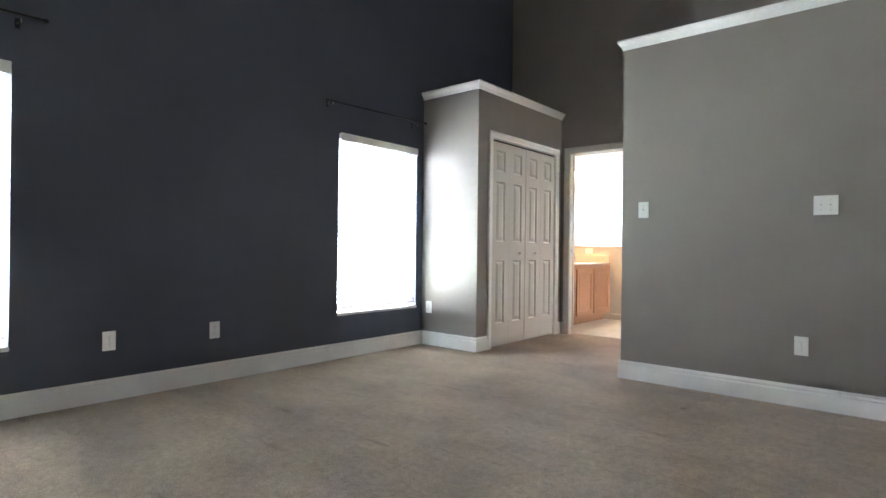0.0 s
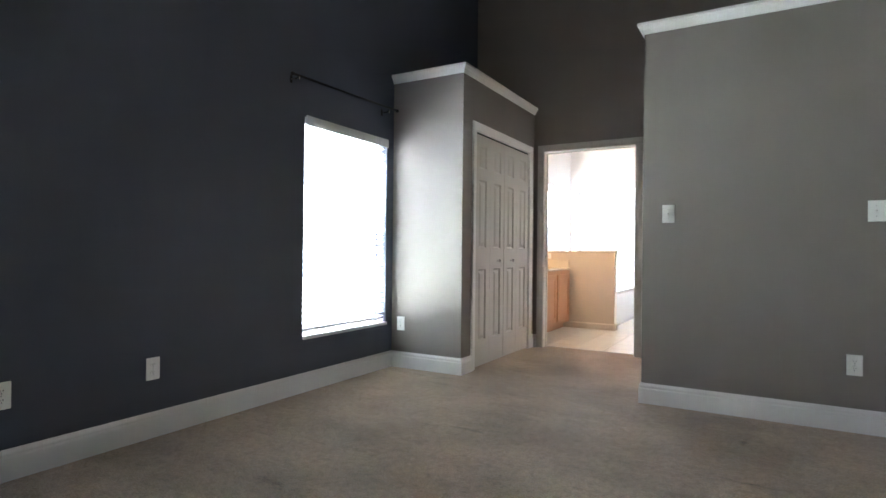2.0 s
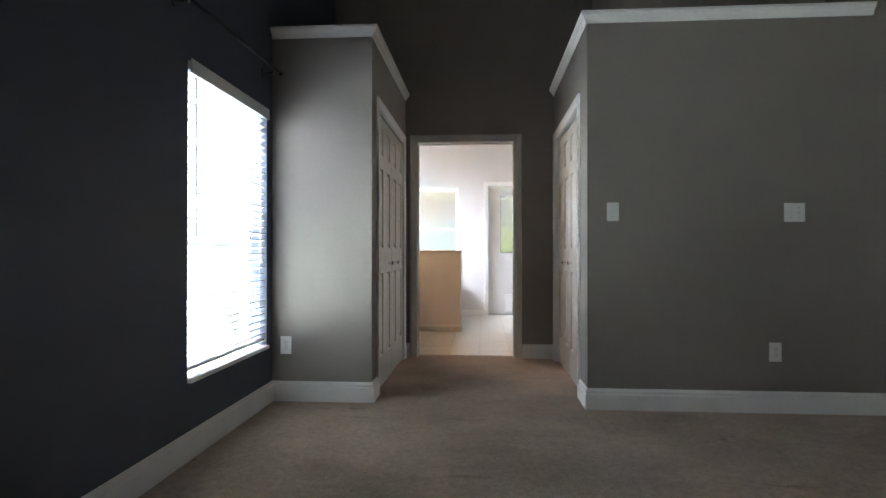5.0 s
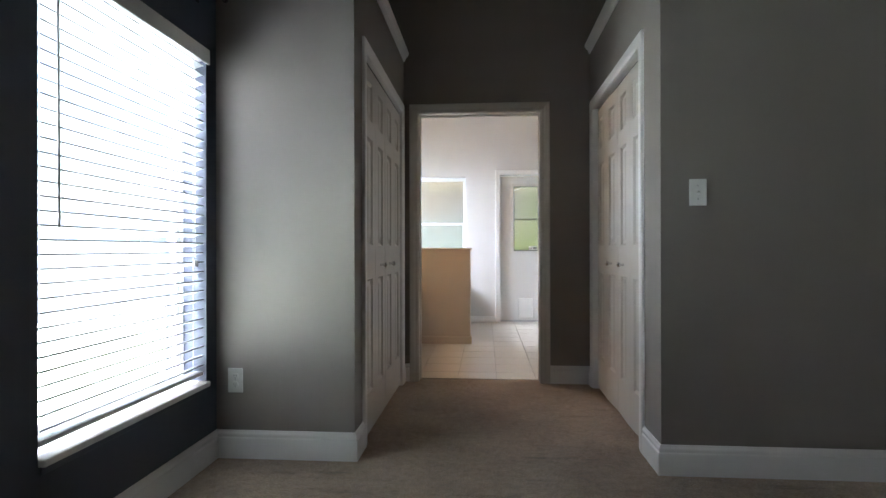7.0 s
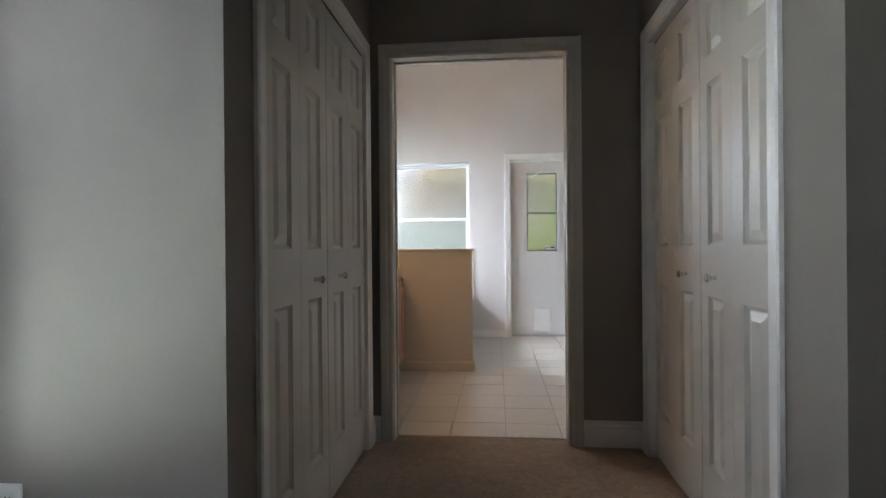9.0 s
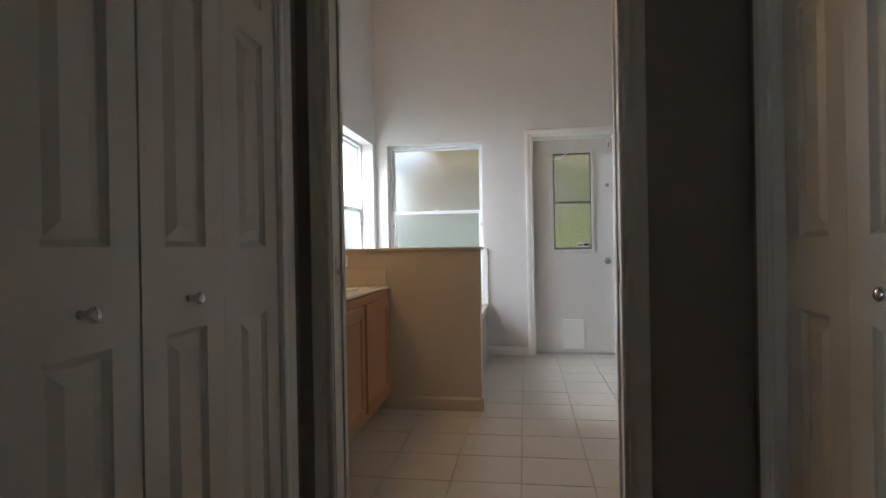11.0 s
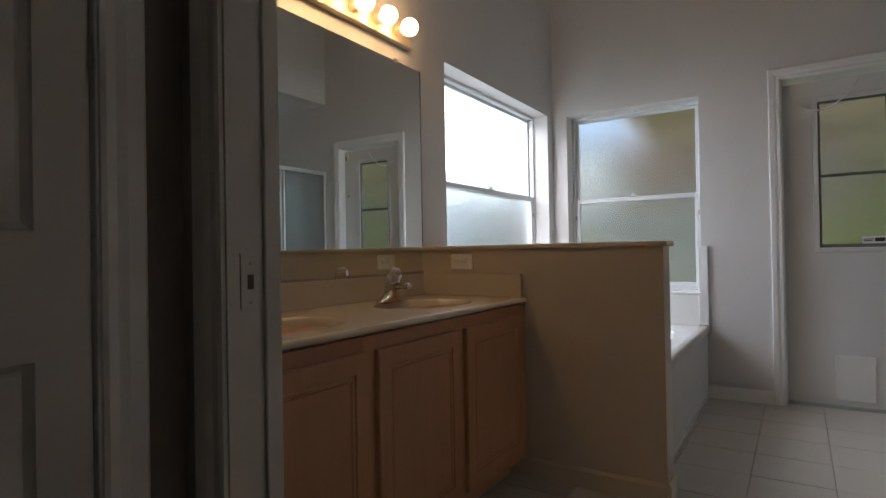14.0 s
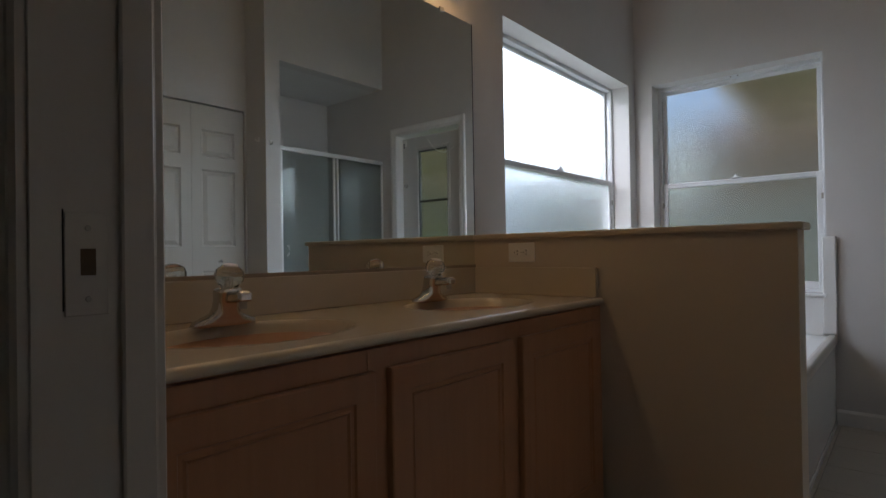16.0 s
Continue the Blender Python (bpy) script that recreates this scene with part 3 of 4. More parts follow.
for k, (a, b, z) in enumerate(((0.005, 0.055, 0.024), (0.005, 0.05, 0.014), (0.06, 0.107, 0.012))):
    part("print_bar", box((-0.295 - bx + a, 0.0095, 0.99 + z), (-0.295 - bx + b, 0.0104, 0.99 + z + (0.005 if k < 2 else 0.022))), DARKSLOT, sticker)
round_knob(back_door, -0.02 - bx, 0.86, NICKEL, 0, 1.5)
part("rosette", turned(lathe([(0.031, 0), (0.029, 0.006), (0.018, 0.009)], 20), pose(-0.02 - bx, 0, 0.86, 90, 0, 0)), NICKEL, back_door, smooth=True)
bolt = part("deadbolt", turned(lathe([(0.02, 0), (0.019, 0.008), (0.012, 0.012)], 16), pose(-0.012 - bx, 0, 1.565, 90, 0, 0)), NICKEL, back_door, smooth=True)
part("thumb_turn", box((-0.017 - bx, -0.03, 1.55), (-0.007 - bx, -0.011, 1.58), 0.003), NICKEL, bolt)
catch = part("door_catch", box((-0.02 - bx, -0.012, 1.93), (0.012 - bx, 0.0, 1.985), 0.003), PLASTIC, back_door, "white surface catch")
part("catch_arm", box((-0.003 - bx, -0.022, 1.915), (0.003 - bx, -0.012, 1.955), 0.001), DARKSLOT, catch)
flap = part("pet_flap", box((-0.44 - bx, -0.012, 0.04), (-0.245 - bx, 0.0, 0.315), 0.006, 2), PLASTIC, back_door, "white plastic pet flap")
part("flap_lip", box((-0.245 - bx, -0.009, 0.07), (-0.237 - bx, 0.0, 0.21), 0.003), PLASTIC, flap)
part("door_sweep", box((-wd / 2, -0.006, -0.01), (wd / 2, 0.0, 0.012)), ALU, back_door)
wire = [(-0.30 + 0.0, 0), (-0.33, -0.045), (-0.375, -0.095), (-0.43, -0.135), (-0.49, -0.15), (-0.55, -0.14), (-0.6, -0.115)]
part("loose_wire", tube([(x - bx, -0.028 - 0.008 * math.sin(i), 1.965 + z) for i, (x, z) in enumerate(wire)], 0.0048, 8), PLASTIC, back_door, "thin white wire drooping over the lite", smooth=True)

# ---- bathroom windows ----


def sash_window(name, place, rz, w, h, meet, label, pane_mat):
    """A single-hung window in a reveal; place: middle of the opening's sill on the room's wall face."""
    top = empty(name, place, label, "window", kind="structure", rz=rz)
    d = 0.11
    f = 0.022

    def ring(x0, x1, z0, z1, y0, y1, t, bot=None):
        bm = bmesh.new()
        bot = bot or t
        add_box(bm, (x0, y0, z0), (x0 + t, y1, z1), 0.003)
        add_box(bm, (x1 - t, y0, z0), (x1, y1, z1), 0.003)
        add_box(bm, (x0 + t, y0, z1 - t), (x1 - t, y1, z1), 0.003)
        add_box(bm, (x0 + t, y0, z0), (x1 - t, y1, z0 + bot), 0.003)
        return bm

    part("window_frame", ring(-w / 2, w / 2, 0, h, d, d + 0.06, f), WHITEFRAME, top)
    upper = part("upper_sash", ring(-w / 2 + f, w / 2 - f, meet - 0.01, h - f, d + 0.034, d + 0.054, 0.022, 0.03), WHITEFRAME, top)
    lower = part("lower_sash", ring(-w / 2 + f, w / 2 - f, f, meet + 0.02, d + 0.008, d + 0.03, 0.03, 0.04), WHITEFRAME, top)
    a = part("pane", box((-w / 2 + f + 0.02, d + 0.042, meet + 0.02), (w / 2 - f - 0.02, d + 0.046, h - f - 0.02)), pane_mat, upper)
    b = part("pane", box((-w / 2 + f + 0.028, d + 0.017, f + 0.038), (w / 2 - f - 0.028, d + 0.021, meet - 0.008)), pane_mat, lower)
    a.visible_shadow = b.visible_shadow = False
    part("sash_lock", box((-0.03, d - 0.006, meet + 0.018), (0.03, d + 0.012, meet + 0.03), 0.004), ALU, lower)
    part("lock_cam", turned(lathe([(0.012, 0), (0.010, 0.012)], 12), pose(0.0, d + 0.004, meet + 0.03)), ALU, lower)
    for x in (-0.02, 0.02):
        part("screw_cap", turned(lathe([(0.005, 0), (0.003, 0.003)], 8), pose(x, d - 0.001, h - 0.012, 90, 0, 0)), NICKEL, top)
    for x in (-w / 2 + f + 0.003, w / 2 - f - 0.003):
        for z in (meet - 0.12, 0.12):
            part("tilt_latch", box((x - 0.006, d - 0.002, z - 0.016), (x + 0.006, d + 0.01, z + 0.016), 0.002), NICKEL, top)
    part("balance_track", box((w / 2 - f - 0.002, d + 0.01, meet + 0.03), (w / 2 - f + 0.006, d + 0.03, h - f - 0.06), 0.001), ALU, top)
    part("balance_track", box((-w / 2 + f - 0.006, d + 0.01, meet + 0.03), (-w / 2 + f + 0.002, d + 0.03, h - f - 0.06), 0.001), ALU, top)
    return top


sash_window("window_1", (WX, (B1[0] + B1[1]) / 2, B1[2]), 90, B1[1] - B1[0], B1[3] - B1[2], 0.685, "white single-hung bathroom window with obscured glass over the tub", FROST)
sash_window("window_2", ((B2[0] + B2[1]) / 2, YF, B2[2]), 0, B2[1] - B2[0], B2[3] - B2[2], 0.665, "white single-hung window with obscured glass beside the back door", FROST)
sash_window("window_3", (WX, (W1[0] + W1[1]) / 2, W1[2]), 90, W1[1] - W1[0], W1[3] - W1[2], 0.78, "white bedroom window behind a blind", CLEAR)
sash_window("window_4", (WX, (W2[0] + W2[1]) / 2, W2[2]), 90, W2[1] - W2[0], W2[3] - W2[2], 0.78, "white bedroom window behind a blind", CLEAR)

# ---- blinds, sills and rods ----


def bedroom_window_dressing(yc, w, group):
    sill = empty("window_sill", (WX, yc, W1[2]), "white painted wooden sill with a rounded nose", "window sill", kind="structure", rz=90)
    part("sill_board", box((-w / 2, -0.022, -0.022), (w / 2, 0.115, 0.002), 0.006, 3), TRIM, sill)
    part("apron", box((-w / 2 + 0.004, -0.008, -0.045), (w / 2 - 0.004, 0.0, -0.022), 0.002), NAVY, sill)
    blind = empty("window_blind", (WX, yc, W1[2]), "white two-inch slat blind lowered to the sill", "blind", group, rz=90)
    hh = W1[3] - W1[2]
    part("valance", box((-w / 2 + 0.004, -0.022, hh - 0.066), (w / 2 - 0.004, -0.010, hh + 0.004), 0.004, 2), PLASTIC, blind)
    part("headrail", box((-w / 2 + 0.01, -0.006, hh - 0.05), (w / 2 - 0.01, 0.05, hh - 0.004), 0.003), PLASTIC, blind)
    mesh = None
    n = 33
    z0, z1 = 0.075, hh - 0.075
    for k in range(n):
        z = z0 + (z1 - z0) * k / (n - 1)
        if mesh is None:
            bm = bmesh.new()
            rows = []
            for i in range(7):
                u = -1 + i / 3
                rows.append([bm.verts.new((x, 0.025 * u, 0.0025 * (1 - u * u))) for x in (-w / 2 + 0.014, w / 2 - 0.014)])
            under = [[bm.verts.new((v.co.x, v.co.y, v.co.z - 0.006)) for v in r] for r in rows]
            for a, b in ((rows, 1), (under, -1)):
                for p, q in zip(a, a[1:]):
                    bm.faces.new([p[0], p[1], q[1], q[0]])
            for p, q in ((rows[0], under[0]), (rows[-1], under[-1])):
                bm.faces.new([p[0], p[1], q[1], q[0]])
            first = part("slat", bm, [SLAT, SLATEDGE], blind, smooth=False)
            # long edges take the colour that has the shade in it
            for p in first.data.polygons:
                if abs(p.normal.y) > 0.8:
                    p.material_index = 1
            mesh = first.data
            ob = first
        else:
            ob = new("slat", mesh)
            ob.parent = blind
        ob.matrix_local = pose(0, 0.03, z, -17 + 1.0 * math.sin(k * 1.7), 0, 0.1 * math.sin(k * 2.3))
    part("bottom_rail", box((-w / 2 + 0.014, 0.006, 0.032), (w / 2 - 0.014, 0.054, 0.05), 0.004, 2), PLASTIC, blind)
    for x in (-w / 2 + 0.11, 0, w / 2 - 0.11):
        for y in (0.004, 0.056):
            part("ladder_cord", tube([(x, y, 0.05), (x, y, hh - 0.05)], 0.0009, 4), PLASTIC, blind)
    part("tilt_wand", tube([(-w / 2 + 0.075, -0.002, hh - 0.06), (-w / 2 + 0.078, -0.004, hh - 0.86)], 0.004, 6), PLASTIC, blind)
    cord = part("lift_cord", tube([(w / 2 - 0.105, -0.002, hh - 0.06), (w / 2 - 0.107, -0.004, 0.58)], 0.0015, 5), PLASTIC, blind)
    for dx in (-0.008, 0.008):
        part("cord_tassel", turned(lathe([(0.004, 0.03), (0.008, 0.01), (0.008, 0)], 10), pose(w / 2 - 0.107 + dx, -0.006, 0.54)), PLASTIC, cord)
    return blind


bedroom_window_dressing((W1[0] + W1[1]) / 2, W1[1] - W1[0], "window blinds")
bedroom_window_dressing((W2[0] + W2[1]) / 2, W2[1] - W2[0], "window blinds")


def curtain_rod(yc, label):
    top = empty("curtain_rod", (WX, yc, 2.175), label, "curtain rod", "curtain rods", rz=90)
    part("rod", tube([(-0.60, -0.08, -0.01), (0.60, -0.08, 0.012)], 0.008, 10), BLACKMETAL, top, smooth=True)
    for x in (-0.605, 0.6):
        part("finial", turned(lathe([(0.008, 0), (0.013, 0.006), (0.013, 0.02), (0.006, 0.026)], 12), pose(x, -0.08, 0.018 * x, 0, 90, 0)), BLACKMETAL, top, smooth=True)
    for x in (-0.53, 0.5):
        arm = part("bracket", tube([(x, 0, -0.02), (x, -0.05, -0.022), (x, -0.08, -0.012)], 0.005, 8), BLACKMETAL, top, smooth=True)
        part("bracket_plate", box((x - 0.012, -0.004, -0.045), (x + 0.012, 0, 0.01), 0.002), BLACKMETAL, arm)
        part("thumb_screw", turned(lathe([(0.004, 0), (0.004, 0.02)], 8), pose(x, -0.08, -0.032)), NICKEL, arm)
    return top


curtain_rod(3.475, "bare black metal curtain rod above the blind")
curtain_rod(0.34, "bare black metal curtain rod above the blind")

# ---- switches and outlets ----


def wall_plate(name, place, rz, w, h, kind, label, category, group):
    top = empty(name, place, label, category, group, rz=rz)
    part("cover_plate", box((-w / 2, -0.006, -h / 2), (w / 2, 0.0, h / 2), 0.003, 2), PLASTIC, top)
    if kind in ("toggle", "double"):
        for x in (0,) if kind == "toggle" else (-0.024, 0.024):
            slot = part("toggle_slot", box((x - 0.006, -0.0072, -0.013), (x + 0.006, -0.0058, 0.013), 0.0004), PLASTIC, top)
            part("toggle", turned(box((-0.0048, -0.02, -0.0055), (0.0048, 0.0, 0.0055), 0.0015), pose(x, -0.006, 0.002, 28, 0, 0)), PLASTIC, slot)
            for z in (-0.03, 0.03):
                part("screw", turned(lathe([(0.003, 0), (0.002, 0.001)], 8), pose(x, -0.006, z, 90, 0, 0)), NICKEL, top)
    else:
        spots = ((0, -0.02), (0, 0.02)) if kind == "outlet" else ((-0.02, 0), (0.02, 0))
        for x, z in spots:
            face = part("receptacle", turned(lathe([(0.0165, 0), (0.016, 0.0015), (0.015, 0.002)], 20), pose(x, -0.006, z, 90, 0, 0)), PLASTIC, top)
            marks = ((-0.006, 0.004), (0.006, 0.004), (0, -0.008)) if kind == "outlet" else ((0.004, 0.006), (0.004, -0.006), (-0.008, 0))
            for mx_, mz in marks:
                part("slot", box((x + mx_ - 0.0014, -0.0087, z + mz - 0.003), (x + mx_ + 0.0014, -0.0079, z + mz + 0.003)), DARKSLOT, face)
        part("screw", turned(lathe([(0.003, 0), (0.002, 0.001)], 8), pose(0, -0.006, 0, 90, 0, 0)), NICKEL, top)
    return top


wall_plate("light_switch", (0.045, YC, 1.257), 0, 0.075, 0.118, "toggle", "white single toggle light switch on the taupe wall", "light switch", "switches")
wall_plate("double_light_switch", (1.152, YC, 1.247), 0, 0.125, 0.118, "double", "white double toggle light switch on the taupe wall", "light switch", "switches")
wall_plate("wall_outlet", (1.035, YC, 0.378), 0, 0.075, 0.118, "outlet", "white duplex outlet above the baseboard", "outlet", "wall outlets")
wall_plate("wall_outlet", (-2.103, YCL, 0.374), 0, 0.075, 0.118, "outlet", "white duplex outlet on the closet wall", "outlet", "wall outlets")
wall_plate("wall_outlet", (WX, 1.312, 0.365), 90, 0.075, 0.118, "outlet", "white duplex outlet on the dark wall", "outlet", "wall outlets")
wall_plate("wall_outlet", (WX, 1.985, 0.362), 90, 0.075, 0.118, "outlet", "white duplex outlet on the dark wall", "outlet", "wall outlets")
wall_plate("bathroom_outlet", (-1.965, 7.45, 0.947), 0, 0.118, 0.075, "sideways", "cream outlet mounted sideways over the backsplash", "outlet", "wall outlets")

# ---- vanity ----
vy0, vy1 = YB2 + 0.022, 7.448
vanity = empty("vanity_cabinet", (WX, (vy0 + vy1) / 2, 0), "honey oak bathroom vanity cabinet with three flat doors", "vanity", rz=90)
vw = (vy1 - vy0) / 2
vm = (vy0 + vy1) / 2
bm = bmesh.new()
add_box(bm, (-vw, -0.535, 0.085), (vw, -0.002, 0.758), 0.001)
part("body", bm, OAK, vanity)
part("toe_kick", box((-vw, -0.47, 0.0), (vw, -0.01, 0.0848)), OAK, vanity, "recessed oak toe kick")
bm = bmesh.new()
edges_y = [vy0, 5.945, 6.365, 6.43, 6.86, 6.925, 7.385, vy1]
for a, b in zip(edges_y[0::2], edges_y[1::2]):
    add_box(bm, (a - vm, -0.552, 0.085), (b - vm, -0.5355, 0.758), 0.001)
for a, b in zip(edges_y[1::2], edges_y[2::2]):
    add_box(bm, (a - vm, -0.552, 0.69), (b - vm, -0.5355, 0.758), 0.001)
    add_box(bm, (a - vm, -0.552, 0.085), (b - vm, -0.5355, 0.14), 0.001)
part("face_frame", bm, OAK, vanity)


def oak_door(y0, y1):
    w, h = y1 - y0, 0.59
    bm = bmesh.new()
    rings = []
    for inset, d in ((0, 0.018), (0, 0.003), (0.003, 0.0), (0.052, 0.0), (0.055, 0.005), (0.062, 0.005), (0.066, 0.002), (0.071, 0.006), (0.074, 0.006)):
        rings.append([bm.verts.new((a, -0.5705 + d, b)) for a, b in ((inset, inset), (w - inset, inset), (w - inset, h - inset), (inset, h - inset))])
    for a, b in zip(rings, rings[1:]):
        for k in range(4):
            bm.faces.new([a[k], a[(k + 1) % 4], b[(k + 1) % 4], b[k]])
    bm.faces.new(rings[0])
    bm.faces.new(rings[-1])
    ob = part("cabinet_door", bm, OAK, vanity)
    ob.matrix_local = pose(y0 - vm, 0, 0.125)
    return ob


oak_door(5.93, 6.372)
oak_door(6.417, 6.87)
oak_door(6.915, 7.395)

# worktop with two moulded oval basins
top = empty("countertop", (WX, vm, 0.7505), "glossy cream cultured marble top with two oval basins", "countertop", rz=90)
BASINS = [(6.27 - vm, -0.30), (7.03 - vm, -0.30)]
bm = bmesh.new()
nx, ny = 150, 62
deep = 0.565
grid = []
for i in range(nx + 1):
    row = []
    for j in range(ny + 1):
        x, y = -vw + 2 * vw * i / nx, -0.002 - (deep - 0.002) * j / ny
        z = 0.035
        for cx, cy in BASINS:
            r = math.hypot((x - cx) / 0.225, (y - cy) / 0.175)
            if r < 1.12:
                z += 0.0012 * math.exp(-((r - 1.0) / 0.06) ** 2)
            if r < 1:
                z -= 0.115 * (1 - r ** 2.2) ** 0.8
        out = (-y - (deep - 0.009)) / 0.009
        if out > 0:
            z -= 0.009 * (1 - math.sqrt(max(0, 1 - out * out)))
        row.append(bm.verts.new((x, y, z)))
    grid.append(row)
for i in range(nx):
    for j in range(ny):
        bm.faces.new([grid[i][j], grid[i + 1][j], grid[i + 1][j + 1], grid[i][j + 1]])
lo = [bm.verts.new((x, y, 0.016)) for x, y in ((-vw, -deep), (vw, -deep))]
bm.faces.new([*[grid[i][ny] for i in range(nx + 1)], lo[1], lo[0]])
back = [bm.verts.new((x, -deep + 0.03, 0.016)) for x in (-vw, vw)]
bm.faces.new([lo[0], lo[1], back[1], back[0]])
part("top_slab", bm, MARBLE, top, smooth=True)
part("support_strip", box((-vw + 0.002, -deep + 0.031, 0.0005), (vw - 0.002, -deep + 0.06, 0.0158)), OAK, top)
part("backsplash", box((-vw, -0.02, 0.0355), (vw, -0.002, 0.14), 0.003, 2), MARBLE, top)
part("side_splash", box((vw - 0.018, -deep + 0.02, 0.0355), (vw, -0.021, 0.14), 0.003, 2), MARBLE, top)
for cx, cy in BASINS:
    part("drain", turned(lathe([(0.022, 0), (0.021, 0.004), (0.012, 0.004), (0.010, 0.001)], 20), pose(cx, cy, -0.0785)), CHROME, top, smooth=True)
    part("overflow_hole", box((cx - 0.012, cy + 0.142, -0.020), (cx + 0.012, cy + 0.15, -0.009), 0.003), DARKSLOT, top)


def faucet(y):
    f = empty("faucet", (WX + 0.128, y, 0.785), "chrome single-knob faucet with a clear acrylic knob", "faucet", "vanity faucets", rz=90)
    bm = bmesh.new()
    rings = []
    for sx, sy, z in ((0.079, 0.028, 0), (0.079, 0.028, 0.007), (0.073, 0.027, 0.013), (0.053, 0.027, 0.021), (0.036, 0.027, 0.029), (0.029, 0.026, 0.040), (0.027, 0.026, 0.060), (0.029, 0.027, 0.078), (0.029, 0.027, 0.086), (0.020, 0.020, 0.091)):
        rings.append([bm.verts.new((sx * math.copysign(abs(math.cos(a)) ** 0.6, math.cos(a)), sy * math.copysign(abs(math.sin(a)) ** 0.6, math.sin(a)) - 0.22 * z, z)) for a in [2 * math.pi * k / 28 for k in range(28)]])
    for a, b in zip(rings, rings[1:]):
        for k in range(28):
            bm.faces.new([a[k], a[(k + 1) % 28], b[(k + 1) % 28], b[k]])
    bm.faces.new(rings[0])
    bm.faces.new(rings[-1])
    part("body", bm, WORNCHROME, f, smooth=True)
    spout = part("spout", turned(box((-0.017, -0.085, -0.013), (0.017, -0.01, 0.013), 0.008, 3), pose(0, -0.014, 0.066, -4, 0, 0)), WORNCHROME, f, smooth=True)
    part("aerator", turned(lathe([(0.009, 0), (0.009, 0.014)], 14), pose(0, -0.087, 0.044)), NICKEL, spout)
    part("spout_cap", box((-0.015, -0.104, 0.060), (0.015, -0.096, 0.080), 0.004, 2), WORNCHROME, spout)
    knob = part("knob", turned(lathe([(0.014, 0), (0.024, 0.006), (0.032, 0.018), (0.034, 0.030), (0.030, 0.043), (0.022, 0.050), (0.012, 0.052)], 12), pose(0, -0.022, 0.090, 12, 0, 0)), ACRYLIC, f, "faceted clear acrylic knob")
    part("knob_stem", turned(lathe([(0.007, 0), (0.007, 0.03)], 10), pose(0, -0.021, 0.085, 12, 0, 0)), CHROME, knob)
    part("knob_cap", turned(lathe([(0.017, 0), (0.016, 0.003), (0.008, 0.004)], 14), pose(0, -0.0333, 0.1412, 12, 0, 0)), PLASTIC, knob)
    return f


faucet(6.292)
faucet(7.03)

# mirror
mirror = empty("wall_mirror", (WX, 6.715, 0.897), "large frameless wall mirror above the vanity", "mirror", rz=90)
part("mirror_glass", box((-0.735, -0.008, 0.0), (0.735, -0.002, 0.998), 0.001), MIRROR, mirror)
part("bottom_channel", box((-0.737, -0.012, -0.014), (0.737, -0.001, 0.004), 0.001), DARKCHANNEL, mirror, "dull metal mirror channel")
part("mirror_edge", box((0.7352, -0.009, 0.0), (0.7385, -0.001, 0.998)), BLACKMETAL, mirror)
for x in (-0.4, 0.546):
    part("mirror_clip", box((x - 0.012, -0.012, 0.99), (x + 0.012, -0.001, 1.008), 0.002), NICKEL, mirror)

# bulb bar
bar = empty("vanity_light", (WX, 6.865, 1.952), "vanity light bar with a row of lit globe bulbs", "wall lamp", rz=90)
part("backplate", box((-0.475, -0.03, 0.03), (0.485, -0.0, 0.135), 0.004, 2), AMBERPLATE, bar, "pale satin brass backplate")
part("plate_lip", box((-0.485, -0.036, 0.02), (0.495, -0.0, 0.0295), 0.003), AMBERPLATE, bar)
for k in range(6):
    x = 7.245 - 6.865 - 0.155 * k
    socket = part("socket", turned(lathe([(0.023, 0), (0.023, 0.028), (0.0205, 0.032), (0.0205, 0.036)], 16), pose(x, -0.0305, 0.075, 90, 0, 0)), CREAMSOCKET, bar)
    globe = bmesh.new()
    bmesh.ops.create_uvsphere(globe, u_segments=24, v_segments=14, radius=0.04)
    part("bulb", turned(globe, pose(x, -0.1, 0.075)), BULB, socket, smooth=True)

# ---- tub ----
tub = empty("bathtub", ((WX - 1.135) / 2, (7.572 + YF) / 2, 0), "white built-in bathtub with a tiled apron", "bathtub")
tw, tl = (1.065 - 0.004) / 2, (YF - 7.572 - 0.004) / 2
part("apron", box((-tw, -tl, 0), (tw - 0.012, tl, 0.29)), CURB, tub)
part("apron_panel", box((tw - 0.0118, -tl, 0), (tw, tl, 0.443), 0.002), WALLTILE, tub)
bm = bmesh.new()
rings = []
for outer, z in (((1.0), 0.444), ((1.0), 0.464), ((0.99), 0.471)):
    rings.append([bm.verts.new((tw * 1.008 * outer * c, tl * outer * q, z)) for c, q in [(max(-1, min(1, 1.42 * math.cos(a))), max(-1, min(1, 1.42 * math.sin(a)))) for a in [2 * math.pi * (k + 0.5) / 48 for k in range(48)]]])
for sx, sy, z in ((0.80, 0.86, 0.471), (0.78, 0.845, 0.464), (0.72, 0.79, 0.34), (0.62, 0.68, 0.30)):
    rings.append([bm.verts.new((tw * sx * math.copysign(abs(math.cos(a)) ** 0.6, math.cos(a)), tl * sy * math.copysign(abs(math.sin(a)) ** 0.6, math.sin(a)), z)) for a in [2 * math.pi * (k + 0.5) / 48 for k in range(48)]])
for a, b in zip(rings, rings[1:]):
    for k in range(48):
        bm.faces.new([a[k], a[(k + 1) % 48], b[(k + 1) % 48], b[k]])
bm.faces.new(rings[-1])
part("basin", bm, CURB, tub)
bm = bmesh.new()
add_box(bm, (tw - 0.03, -tl, 0.432), (tw + 0.016, tl, 0.4795), 0.015, 4)
